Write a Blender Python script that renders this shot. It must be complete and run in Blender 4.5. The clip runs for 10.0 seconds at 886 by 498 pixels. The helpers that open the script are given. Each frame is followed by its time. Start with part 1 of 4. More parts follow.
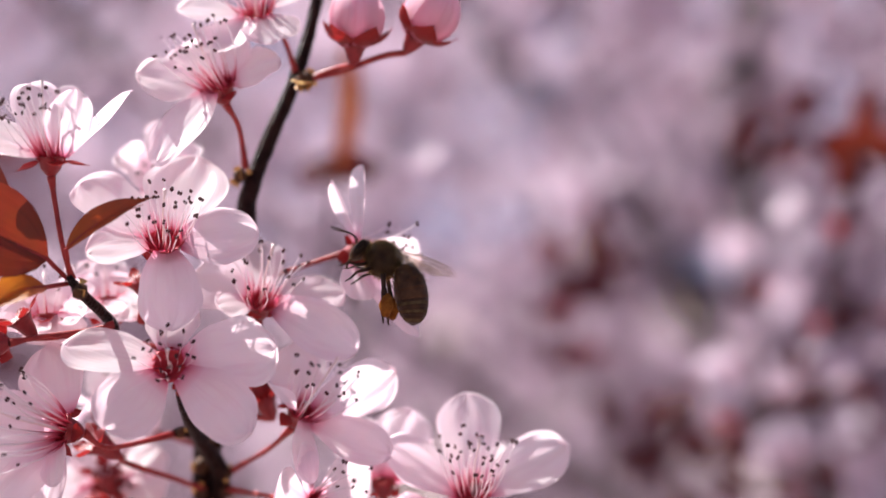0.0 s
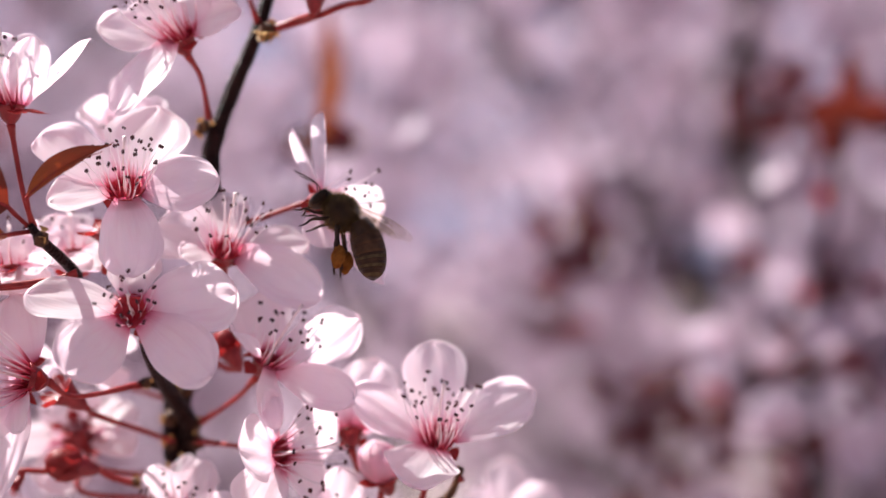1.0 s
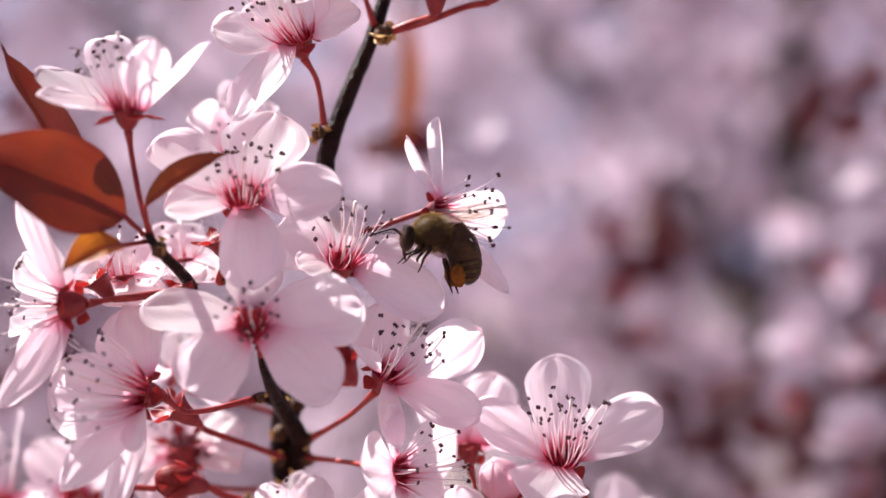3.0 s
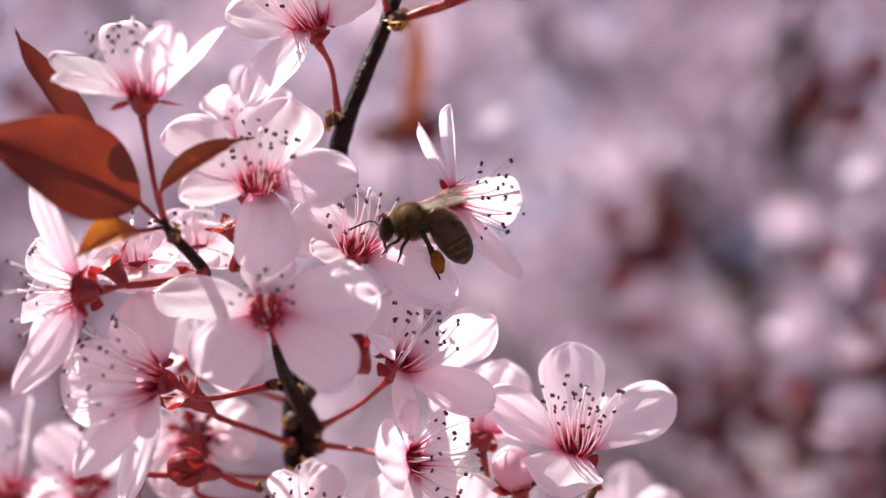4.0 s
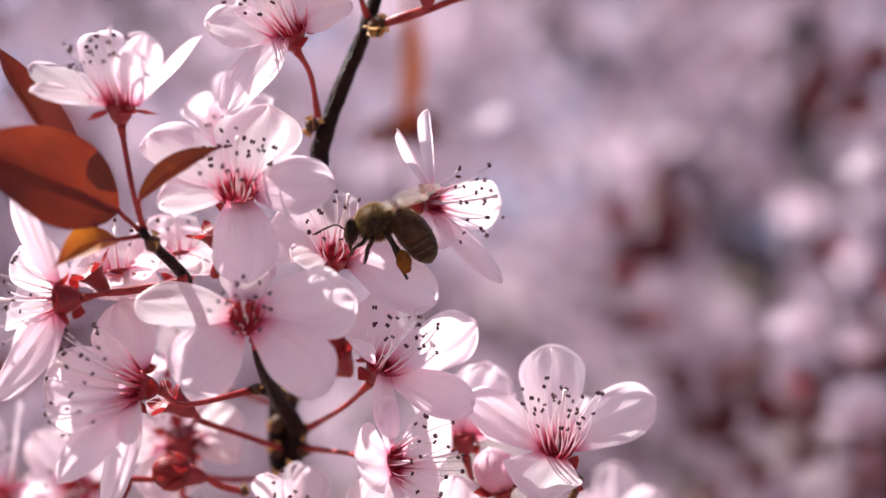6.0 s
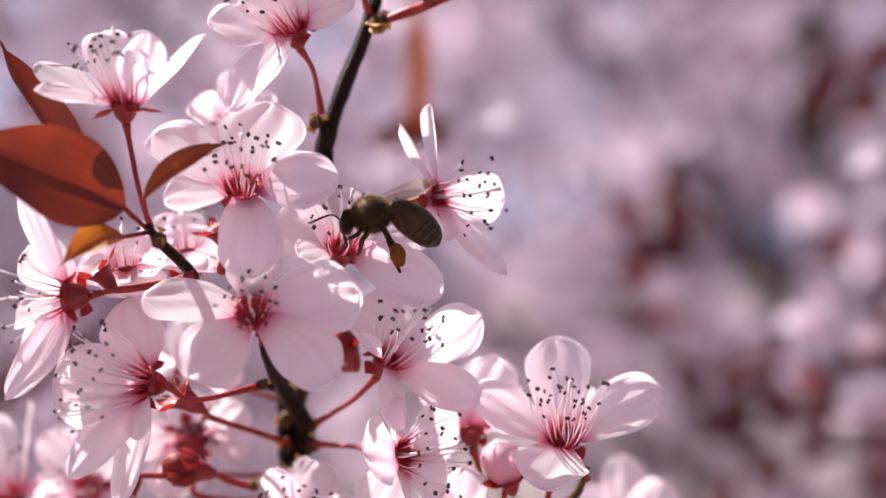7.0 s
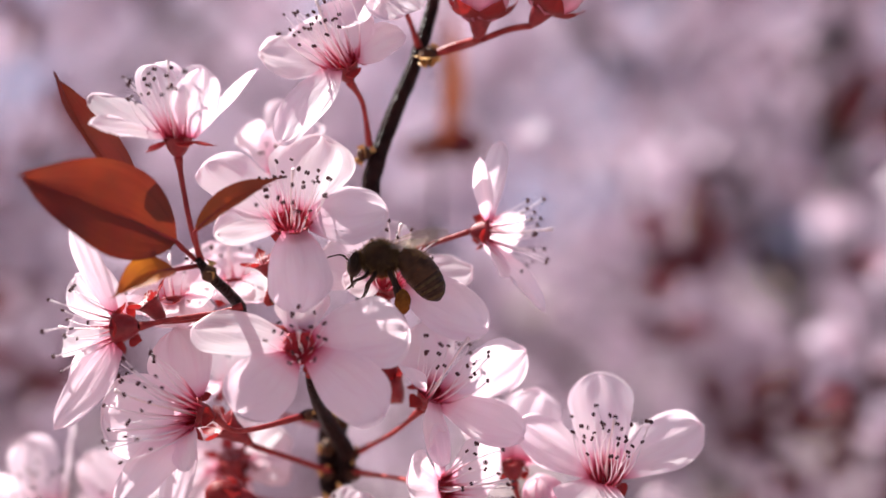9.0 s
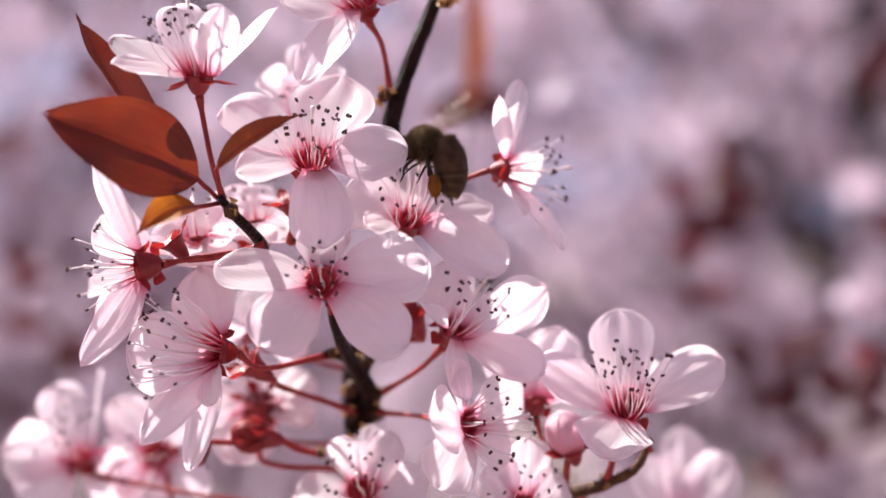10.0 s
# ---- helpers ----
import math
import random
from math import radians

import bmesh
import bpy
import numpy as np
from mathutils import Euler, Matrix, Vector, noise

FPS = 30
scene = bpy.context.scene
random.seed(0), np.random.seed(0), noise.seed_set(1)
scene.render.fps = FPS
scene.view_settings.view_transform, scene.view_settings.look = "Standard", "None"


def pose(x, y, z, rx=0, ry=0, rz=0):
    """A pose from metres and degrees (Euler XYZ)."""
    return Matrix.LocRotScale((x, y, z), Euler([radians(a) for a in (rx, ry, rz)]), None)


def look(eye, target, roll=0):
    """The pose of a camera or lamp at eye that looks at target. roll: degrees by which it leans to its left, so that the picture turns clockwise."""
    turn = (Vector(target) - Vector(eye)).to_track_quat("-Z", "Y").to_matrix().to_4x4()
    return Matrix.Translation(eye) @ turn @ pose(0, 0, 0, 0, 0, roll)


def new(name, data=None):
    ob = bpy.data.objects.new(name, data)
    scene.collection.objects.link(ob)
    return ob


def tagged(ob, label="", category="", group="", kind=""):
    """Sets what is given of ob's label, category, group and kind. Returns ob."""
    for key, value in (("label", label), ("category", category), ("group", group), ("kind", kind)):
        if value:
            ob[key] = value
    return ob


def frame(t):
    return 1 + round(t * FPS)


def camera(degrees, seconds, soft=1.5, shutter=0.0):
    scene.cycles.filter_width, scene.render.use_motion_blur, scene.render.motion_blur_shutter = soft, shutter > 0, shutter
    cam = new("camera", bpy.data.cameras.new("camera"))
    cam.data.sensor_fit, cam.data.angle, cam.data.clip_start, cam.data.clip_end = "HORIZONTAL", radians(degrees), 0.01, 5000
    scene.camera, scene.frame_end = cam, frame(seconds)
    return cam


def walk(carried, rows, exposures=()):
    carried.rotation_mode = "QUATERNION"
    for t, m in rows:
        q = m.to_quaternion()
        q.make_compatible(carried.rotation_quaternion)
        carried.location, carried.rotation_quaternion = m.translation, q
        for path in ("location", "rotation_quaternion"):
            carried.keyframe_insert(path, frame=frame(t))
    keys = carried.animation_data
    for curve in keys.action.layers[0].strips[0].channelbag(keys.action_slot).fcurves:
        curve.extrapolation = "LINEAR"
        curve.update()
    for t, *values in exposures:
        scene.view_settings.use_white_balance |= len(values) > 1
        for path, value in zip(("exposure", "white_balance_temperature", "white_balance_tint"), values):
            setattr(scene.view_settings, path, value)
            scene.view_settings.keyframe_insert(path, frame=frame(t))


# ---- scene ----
cam = camera(30.0, 10.0, soft=1.5, shutter=0.4)
cam.data.dof.use_dof = True
cam.data.dof.focus_distance = 0.219
cam.data.dof.aperture_fstop = 8.2
PATH = [
    (0, 0.00561, -0.00827, 1.50552, 0.362, -0.444, -1.603),
    (0.5, 0.00789, -0.00687, 1.50150, 0.156, -0.596, -1.072),
    (1, 0.01226, -0.00904, 1.49797, 0.383, 0.323, -1.240),
    (1.5, 0.00940, -0.00830, 1.49649, 0.244, 0.810, -0.160),
    (2, 0.00877, -0.00659, 1.49761, 0.381, 0.878, -0.168),
    (2.5, 0.00363, -0.00207, 1.49961, 0.523, 0.417, -0.076),
    (4, -0.00379, 0.00034, 1.49946, -0.025, -0.045, -0.559),
    (4.5, 0.00000, 0.00000, 1.50000, 0.000, -0.000, 0.000),
    (5, -0.00322, 0.00159, 1.50315, -0.441, -0.442, 0.037),
    (5.5, -0.00056, 0.00033, 1.50267, -0.474, -0.128, 0.005),
    (7, 0.00316, -0.00278, 1.49936, -0.081, 1.313, 0.661),
    (7.5, 0.00155, -0.00223, 1.50114, -0.354, 0.869, 0.944),
    (8, 0.00119, -0.00335, 1.50127, -0.228, 0.119, 0.626),
    (8.5, 0.00214, -0.00299, 1.50578, -0.969, 0.758, 0.822),
    (9, -0.00147, -0.00376, 1.50583, -0.490, 0.292, 1.079),
    (9.5, -0.00161, -0.00595, 1.50188, -0.972, 0.821, 1.695),
    (10, 0.00024, -0.00567, 1.49898, -0.901, 0.930, 2.211),
]
walk(cam, [(t, pose(x, y, z, 90 + pitch, roll, yaw)) for t, x, y, z, pitch, roll, yaw in PATH], [(0, 1.08, 6330, 13), (10, 1.08, 6330, 13)])

# ---- light: a clear spring day, the sun high behind the branch ----
SUN_TO = Vector((-0.50, 0.34, 0.79)).normalized()
world = bpy.data.worlds.new("sky")
scene.world = world
world.use_nodes = True
wn, wl = world.node_tree.nodes, world.node_tree.links
sky = wn.new("ShaderNodeTexSky")
sky.sky_type = "NISHITA"
sky.sun_disc = False
sky.sun_elevation = math.asin(SUN_TO.z)
sky.sun_rotation = math.atan2(SUN_TO.x, SUN_TO.y)
sky.dust_density = 2.0
wl.new(sky.outputs[0], wn["Background"].inputs[0])
wn["Background"].inputs[1].default_value = 0.061
sun = new("sun", bpy.data.lights.new("sun", "SUN"))
sun.data.energy, sun.data.angle, sun.data.color = 5.8, radians(0.6), (1.0, 0.955, 0.885)
sun.matrix_world = look(SUN_TO * 20, (0, 0, 0))

# ---- materials ----


def shader(name):
    m = bpy.data.materials.new(name)
    m.use_nodes = True
    return m, m.node_tree.nodes, m.node_tree.links, m.node_tree.nodes["Principled BSDF"]


def ramp(nodes, stops):
    r = nodes.new("ShaderNodeValToRGB")
    while len(r.color_ramp.elements) < len(stops):
        r.color_ramp.elements.new(0.5)
    for e, (p, c) in zip(r.color_ramp.elements, stops):
        e.position, e.color = p, (*c, 1)
    return r


def thin_sheet(name, along, vein, translucency, rough, through_tint, spots=0.15, spec=0.35):
    """A thin leaf-like sheet that lets light through; along: colours from base to tip, vein: colour of the veins."""
    m, n, l, bsdf = shader(name)
    uv = n.new("ShaderNodeUVMap")
    sep = n.new("ShaderNodeSeparateXYZ")
    l.new(uv.outputs[0], sep.inputs[0])
    base = ramp(n, along)
    l.new(sep.outputs[1], base.inputs[0])
    long = n.new("ShaderNodeMapping")
    long.inputs["Scale"].default_value = (13.0, 1.6, 1.0)
    own = n.new("ShaderNodeObjectInfo")
    l.new(uv.outputs[0], long.inputs[0])
    l.new(own.outputs["Random"], long.inputs["Location"])
    fan = n.new("ShaderNodeTexNoise")
    fan.inputs["Scale"].default_value = 1.0
    fan.inputs["Detail"].default_value = 3.5
    fan.inputs["Distortion"].default_value = 0.4
    l.new(long.outputs[0], fan.inputs[0])
    thin = ramp(n, [(0.52, (0, 0, 0)), (0.72, (0.34, 0.34, 0.34))])
    l.new(fan.outputs["Fac"], thin.inputs[0])
    mix = n.new("ShaderNodeMixRGB")
    mix.inputs[2].default_value = (*vein, 1)
    l.new(thin.outputs[0], mix.inputs[0])
    l.new(base.outputs[0], mix.inputs[1])
    co = n.new("ShaderNodeTexCoord")
    blot = n.new("ShaderNodeTexNoise")
    blot.inputs["Scale"].default_value = 260
    blot.inputs["Detail"].default_value = 4
    l.new(co.outputs["Object"], blot.inputs[0])
    vary = n.new("ShaderNodeMixRGB")
    vary.blend_type = "MULTIPLY"
    vary.inputs[0].default_value = spots
    l.new(mix.outputs[0], vary.inputs[1])
    l.new(blot.outputs["Color"], vary.inputs[2])
    bump = n.new("ShaderNodeBump")
    bump.inputs["Strength"].default_value = 0.38
    bump.inputs["Distance"].default_value = 0.0003
    l.new(fan.outputs["Fac"], bump.inputs["Height"])
    l.new(vary.outputs[0], bsdf.inputs["Base Color"])
    l.new(bump.outputs[0], bsdf.inputs["Normal"])
    bsdf.inputs["Roughness"].default_value = rough
    bsdf.inputs["Specular IOR Level"].default_value = spec
    tr = n.new("ShaderNodeBsdfTranslucent")
    tint = n.new("ShaderNodeMixRGB")
    tint.blend_type = "MULTIPLY"
    tint.inputs[0].default_value = 1.0
    tint.inputs[2].default_value = (*through_tint, 1)
    l.new(vary.outputs[0], tint.inputs[1])
    l.new(tint.outputs[0], tr.inputs[0])
    l.new(bump.outputs[0], tr.inputs["Normal"])
    out = n.new("ShaderNodeMixShader")
    out.inputs[0].default_value = translucency
    l.new(bsdf.outputs[0], out.inputs[1])
    l.new(tr.outputs[0], out.inputs[2])
    l.new(out.outputs[0], n["Material Output"].inputs[0])
    return m


def solid(name, a, b, scale, rough=0.5, bump=0.2, metal=0.0, spec=0.4, sheen=0.0):
    """A solid stuff, mottled between the colours a and b at a scale per metre."""
    m, n, l, bsdf = shader(name)
    co = n.new("ShaderNodeTexCoord")
    no = n.new("ShaderNodeTexNoise")
    no.inputs["Scale"].default_value, no.inputs["Detail"].default_value = scale, 6
    l.new(co.outputs["Object"], no.inputs[0])
    r = ramp(n, [(0.32, a), (0.68, b)])
    l.new(no.outputs["Fac"], r.inputs[0])
    l.new(r.outputs[0], bsdf.inputs["Base Color"])
    fine = n.new("ShaderNodeTexNoise")
    fine.inputs["Scale"].default_value = scale * 5
    l.new(co.outputs["Object"], fine.inputs[0])
    bm_ = n.new("ShaderNodeBump")
    bm_.inputs["Strength"].default_value = bump
    bm_.inputs["Distance"].default_value = 0.3 / scale
    l.new(fine.outputs["Fac"], bm_.inputs["Height"])
    l.new(bm_.outputs[0], bsdf.inputs["Normal"])
    bsdf.inputs["Roughness"].default_value = rough
    bsdf.inputs["Metallic"].default_value = metal
    bsdf.inputs["Specular IOR Level"].default_value = spec
    bsdf.inputs["Sheen Weight"].default_value = sheen
    return m


PETAL = thin_sheet("petal_skin", [(0.0, (0.68, 0.08, 0.19)), (0.07, (0.85, 0.42, 0.54)), (0.18, (0.92, 0.76, 0.83)), (0.36, (0.95, 0.875, 0.905)), (1.0, (0.955, 0.895, 0.92))],
                   (0.88, 0.66, 0.76), 0.67, 0.42, (1.0, 0.85, 0.90), 0.08)
# Petals of the far blossoms, dimmed and greyed: background shade put into their colour.
DIMMED = thin_sheet("dimmed_petal_skin", [(0.0, (0.60, 0.20, 0.30)), (0.2, (0.685, 0.55, 0.635)), (1.0, (0.695, 0.607, 0.68))],
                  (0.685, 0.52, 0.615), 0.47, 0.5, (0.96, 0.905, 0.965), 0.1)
LEAF = thin_sheet("leaf_skin", [(0.0, (0.15, 0.032, 0.02)), (0.5, (0.17, 0.034, 0.02)), (1.0, (0.12, 0.026, 0.02))],
                  (0.09, 0.02, 0.015), 0.36, 0.42, (2.0, 1.15, 0.6), 0.6)
DEEP = thin_sheet("burgundy_leaf_skin", [(0.0, (0.09, 0.012, 0.018)), (1.0, (0.13, 0.02, 0.025))], (0.07, 0.01, 0.012), 0.3, 0.5, (1.2, 0.8, 0.8), 0.4)
YOUNG = thin_sheet("young_leaf_skin", [(0.0, (0.30, 0.07, 0.02)), (0.5, (0.42, 0.16, 0.03)), (1.0, (0.30, 0.07, 0.02))],
                   (0.25, 0.06, 0.02), 0.5, 0.4, (1.6, 1.3, 0.7), 0.5)
AMBER = thin_sheet("amber_leaf_skin", [(0.0, (0.16, 0.038, 0.016)), (0.5, (0.25, 0.085, 0.022)), (1.0, (0.20, 0.06, 0.02))],
                   (0.14, 0.035, 0.018), 0.26, 0.4, (1.8, 1.3, 0.7), 0.5)
# The brighter orange base is light through the leaf, put into its colour.
RUSSET = thin_sheet("russet_leaf_skin", [(0.0, (0.34, 0.10, 0.025)), (0.4, (0.27, 0.075, 0.028)), (1.0, (0.22, 0.06, 0.03))],
                    (0.16, 0.04, 0.02), 0.42, 0.42, (1.7, 1.05, 0.6), 0.5)
SEPAL = thin_sheet("sepal_skin", [(0.0, (0.28, 0.015, 0.018)), (1.0, (0.38, 0.032, 0.03))], (0.2, 0.01, 0.012), 0.35, 0.45, (1.4, 0.9, 0.8), 0.4)
BUDSKIN = thin_sheet("bud_skin", [(0.0, (0.62, 0.16, 0.24)), (0.3, (0.84, 0.50, 0.60)), (1.0, (0.92, 0.76, 0.83))], (0.75, 0.35, 0.45), 0.5, 0.4, (1, 0.84, 0.9), 0.15)
CALYX = solid("calyx_skin", (0.17, 0.008, 0.012), (0.27, 0.018, 0.022), 900, 0.4, 0.2, spec=0.4)
THROAT = solid("flower_throat", (0.38, 0.010, 0.022), (0.55, 0.045, 0.06), 900, 0.5, 0.2)
STALK = solid("stalk_skin", (0.20, 0.016, 0.018), (0.36, 0.045, 0.04), 500, 0.4, 0.2, spec=0.2)
BARK = solid("twig_bark", (0.008, 0.003, 0.003), (0.030, 0.012, 0.010), 420, 0.30, 0.9, spec=0.06)
OLDBARK = solid("trunk_bark", (0.03, 0.02, 0.018), (0.10, 0.07, 0.06), 30, 0.8, 0.8)
SPUR = solid("spur_bark", (0.03, 0.012, 0.008), (0.13, 0.055, 0.022), 900, 0.6, 0.6, spec=0.2)
SCALE = solid("bud_scale_skin", (0.45, 0.20, 0.05), (0.75, 0.48, 0.17), 900, 0.5, 0.4)
PISTIL = solid("pistil_skin", (0.84, 0.62, 0.62), (0.90, 0.72, 0.70), 900, 0.45, 0.1)
ANTHER = solid("anther_skin", (0.035, 0.008, 0.012), (0.10, 0.02, 0.025), 2000, 0.6, 0.3)
# The pinkish tone is put in as warm bounce light for the branch.
GRASS = solid("grass_ground", (0.125, 0.092, 0.082), (0.33, 0.238, 0.238), 45, 0.9, 0.6)
# Dark roots, pale tips: hair shadow and rim light are put into the colour.
FUR = thin_sheet("bee_fur", [(0.0, (0.03, 0.016, 0.008)), (0.5, (0.17, 0.09, 0.033)), (1.0, (0.95, 0.73, 0.38))], (0.4, 0.25, 0.10), 0.6, 0.7, (1, 0.90, 0.70), 0.3, 0.05)
CHITIN = solid("bee_dark_chitin", (0.022, 0.010, 0.007), (0.055, 0.026, 0.014), 900, 0.4, 0.3, spec=0.12)
CHITIN_BROWN = solid("bee_brown_chitin", (0.042, 0.018, 0.010), (0.085, 0.038, 0.018), 700, 0.4, 0.3, spec=0.12)
BAND = solid("bee_pale_band", (0.060, 0.038, 0.020), (0.105, 0.068, 0.035), 1500, 0.8, 0.4, spec=0.05)
VEIN = solid("wing_vein", (0.16, 0.09, 0.05), (0.26, 0.16, 0.09), 900, 0.5, 0.2, spec=0.1)
EYE = solid("bee_eye", (0.012, 0.007, 0.005), (0.03, 0.018, 0.012), 3000, 0.5, 0.1, spec=0.06)
POLLEN = solid("pollen_load", (0.15, 0.045, 0.010), (0.27, 0.095, 0.018), 1500, 0.9, 0.8, spec=0.05)


def filament_material():
    """Deep red at the foot, fading to a pale, faintly pink thread."""
    m, n, l, bsdf = shader("filament_skin")
    co, sep = n.new("ShaderNodeTexCoord"), n.new("ShaderNodeSeparateXYZ")
    l.new(co.outputs["Object"], sep.inputs[0])
    r = ramp(n, [(0.08, (0.42, 0.012, 0.035)), (0.19, (0.66, 0.09, 0.16)), (0.33, (0.88, 0.52, 0.60)), (0.50, (0.94, 0.83, 0.86))])
    l.new(sep.outputs[2], r.inputs[0])
    l.new(r.outputs[0], bsdf.inputs["Base Color"])
    bsdf.inputs["Roughness"].default_value = 0.4
    tr, out = n.new("ShaderNodeBsdfTranslucent"), n.new("ShaderNodeMixShader")
    l.new(r.outputs[0], tr.inputs[0])
    out.inputs[0].default_value = 0.3
    l.new(bsdf.outputs[0], out.inputs[1])
    l.new(tr.outputs[0], out.inputs[2])
    l.new(out.outputs[0], n["Material Output"].inputs[0])
    return m


FILAMENT = filament_material()


def wing_material():
    m, n, l, bsdf = shader("wing_membrane")
    bsdf.inputs["Base Color"].default_value = (0.86, 0.74, 0.64, 1)
    bsdf.inputs["Roughness"].default_value = 0.5
    clear = n.new("ShaderNodeBsdfTransparent")
    clear.inputs[0].default_value = (0.95, 0.92, 0.88, 1)
    co, no = n.new("ShaderNodeTexCoord"), n.new("ShaderNodeTexNoise")
    no.inputs["Scale"].default_value = 500
    l.new(co.outputs["Object"], no.inputs[0])
    r = ramp(n, [(0.3, (0.86, 0.86, 0.86)), (0.7, (0.95, 0.95, 0.95))])
    l.new(no.outputs["Fac"], r.inputs[0])
    mix = n.new("ShaderNodeMixShader")
    l.new(r.outputs[0], mix.inputs[0])
    l.new(bsdf.outputs[0], mix.inputs[1])
    l.new(clear.outputs[0], mix.inputs[2])
    l.new(mix.outputs[0], n["Material Output"].inputs[0])
    return m


WING = wing_material()

# ---- mesh helpers: lengths in millimetres, about a point in front of the eye ----
ANCHOR = Vector((0, 0.22, 1.5))
MM = 0.001


def spot(p):
    return ANCHOR + Vector(p) * MM


def part(name, bm, material, parent, label="", smooth=True):
    me = bpy.data.meshes.new(name)
    bm.to_mesh(me)
    bm.free()
    for f in me.polygons:
        f.use_smooth = smooth
    return mesh_part(name, me, material, parent, label)


def mesh_part(name, me, material, parent, label=""):
    if material and not me.materials:
        me.materials.append(material)
    ob = new(name, me)
    ob.parent = parent
    if label:
        ob["label"] = label
    return ob


def thing(name, place, label, category, group=""):
    ob = new(name)
    ob.empty_display_size = 0.002
    ob.location = place
    return tagged(ob, label, category, group)


def basis(axis, hint=(0.13, 0.2, 1.0)):
    """Rotation whose z is axis."""
    z = Vector(axis).normalized()
    x = Vector(hint).cross(z)
    if x.length < 1e-3:
        x = Vector((1, 0, 0)).cross(z)
    x.normalize()
    return Matrix((x, z.cross(x), z)).transposed()


def tube(bm, points, radii, sides=8, wobble=0.0, rng=None):
    """A tapered tube along points, closed at both ends."""
    pts = [Vector(p) for p in points]
    rings = []
    ref = None
    for i, p in enumerate(pts):
        d = (pts[min(i + 1, len(pts) - 1)] - pts[max(i - 1, 0)]).normalized()
        if ref is None:
            ref = d.orthogonal().normalized()
        ref = (ref - d * ref.dot(d)).normalized()
        other = d.cross(ref)
        ring = []
        for k in range(sides):
            a = 2 * math.pi * k / sides
            r = radii[i] * (1 + (rng.uniform(-wobble, wobble) if rng else 0))
            ring.append(bm.verts.new(p + (ref * math.cos(a) + other * math.sin(a)) * r))
        rings.append(ring)
    for a, b in zip(rings, rings[1:]):
        for k in range(sides):
            bm.faces.new((a[k], a[(k + 1) % sides], b[(k + 1) % sides], b[k]))
    bm.faces.new(rings[0][::-1])
    bm.faces.new(rings[-1])
    return bm


def smooth_line(points, steps=6):
    """Catmull-Rom through points."""
    pts = [Vector(p) for p in points]
    ext = [2 * pts[0] - pts[1], *pts, 2 * pts[-1] - pts[-2]]
    out = []
    for i in range(1, len(ext) - 2):
        a, b, c, d = ext[i - 1:i + 3]
        for s in range(steps):
            t = s / steps
            out.append(0.5 * (2 * b + (c - a) * t + (2 * a - 5 * b + 4 * c - d) * t * t + (3 * b - a - 3 * c + d) * t ** 3))
    return out + [pts[-1]]


def blob(bm, place, radii, turn=None, seg=12, rings=8):
    m = Matrix.Translation(place) @ (turn.to_4x4() if turn else Matrix()) @ Matrix.Diagonal((*radii, 1))
    bmesh.ops.create_uvsphere(bm, u_segments=seg, v_segments=rings, radius=1, matrix=m)
    return bm


def sheet(bm, base, tip, normal, width, rng, cup=0.25, curl=0.1, ruffle=0.05, pointed=False, fold=0.0, nu=9, nv=12, shape=0.8):
    """A petal or leaf from base to tip; its inner face looks along normal. cup: raised sides, curl: arch along it."""
    e = Vector(tip) - Vector(base)
    length = e.length
    e.normalize()
    n = Vector(normal)
    n = (n - e * n.dot(e)).normalized()
    s = e.cross(n)
    uv = bm.loops.layers.uv.verify()
    grid = []
    ph = [rng.uniform(0, 6.28) for _ in range(6)]
    skew = rng.uniform(-0.05, 0.05)
    for j in range(nv + 1):
        v = j / nv if pointed else 1 - (1 - j / nv) ** 1.5
        if pointed:
            half = width / 2 * max(0.02, math.sin(math.pi * v ** shape) ** 0.9)
        else:
            k = min(1.0, v / 0.6)
            half = width / 2 * (0.15 + 0.85 * (k * k * (3 - 2 * k)) ** 0.75 if v < 0.6 else math.sqrt(max(0.004, 1 - ((v - 0.6) / 0.402) ** 2)) ** 0.9)
        row = []
        for i in range(nu + 1):
            u = 2 * i / nu - 1
            edge = abs(u) ** 2
            lift = cup * half * edge + curl * length * math.sin(math.pi * v) * 0.5 + fold * half * abs(u)
            wave = ruffle * width * v * (0.6 * math.sin(3.1 * u + ph[0] + 4 * v) + edge * math.sin(9 * v + ph[1] + 2 * u) + 0.5 * edge * math.sin(15 * v + ph[2]))
            reach = length * v * (1 + (0.04 * math.sin(5 * u + ph[3]) - 0.03 * math.cos(2.5 * u + ph[4]) * (0 if pointed else 1)) * v * v)
            if not pointed:
                reach -= length * 0.05 * math.exp(-(u / 0.16) ** 2) * v ** 8
            p = Vector(base) + e * reach + s * (half * u + skew * length * v * v) + n * (lift + wave)
            row.append((bm.verts.new(p), (i / nu, v)))
        grid.append(row)
    for a, b in zip(grid, grid[1:]):
        for i in range(nu):
            quad = (a[i], a[i + 1], b[i + 1], b[i])
            f = bm.faces.new([q[0] for q in quad])
            for loop, q in zip(f.loops, quad):
                loop[uv].uv = q[1]
    return bm


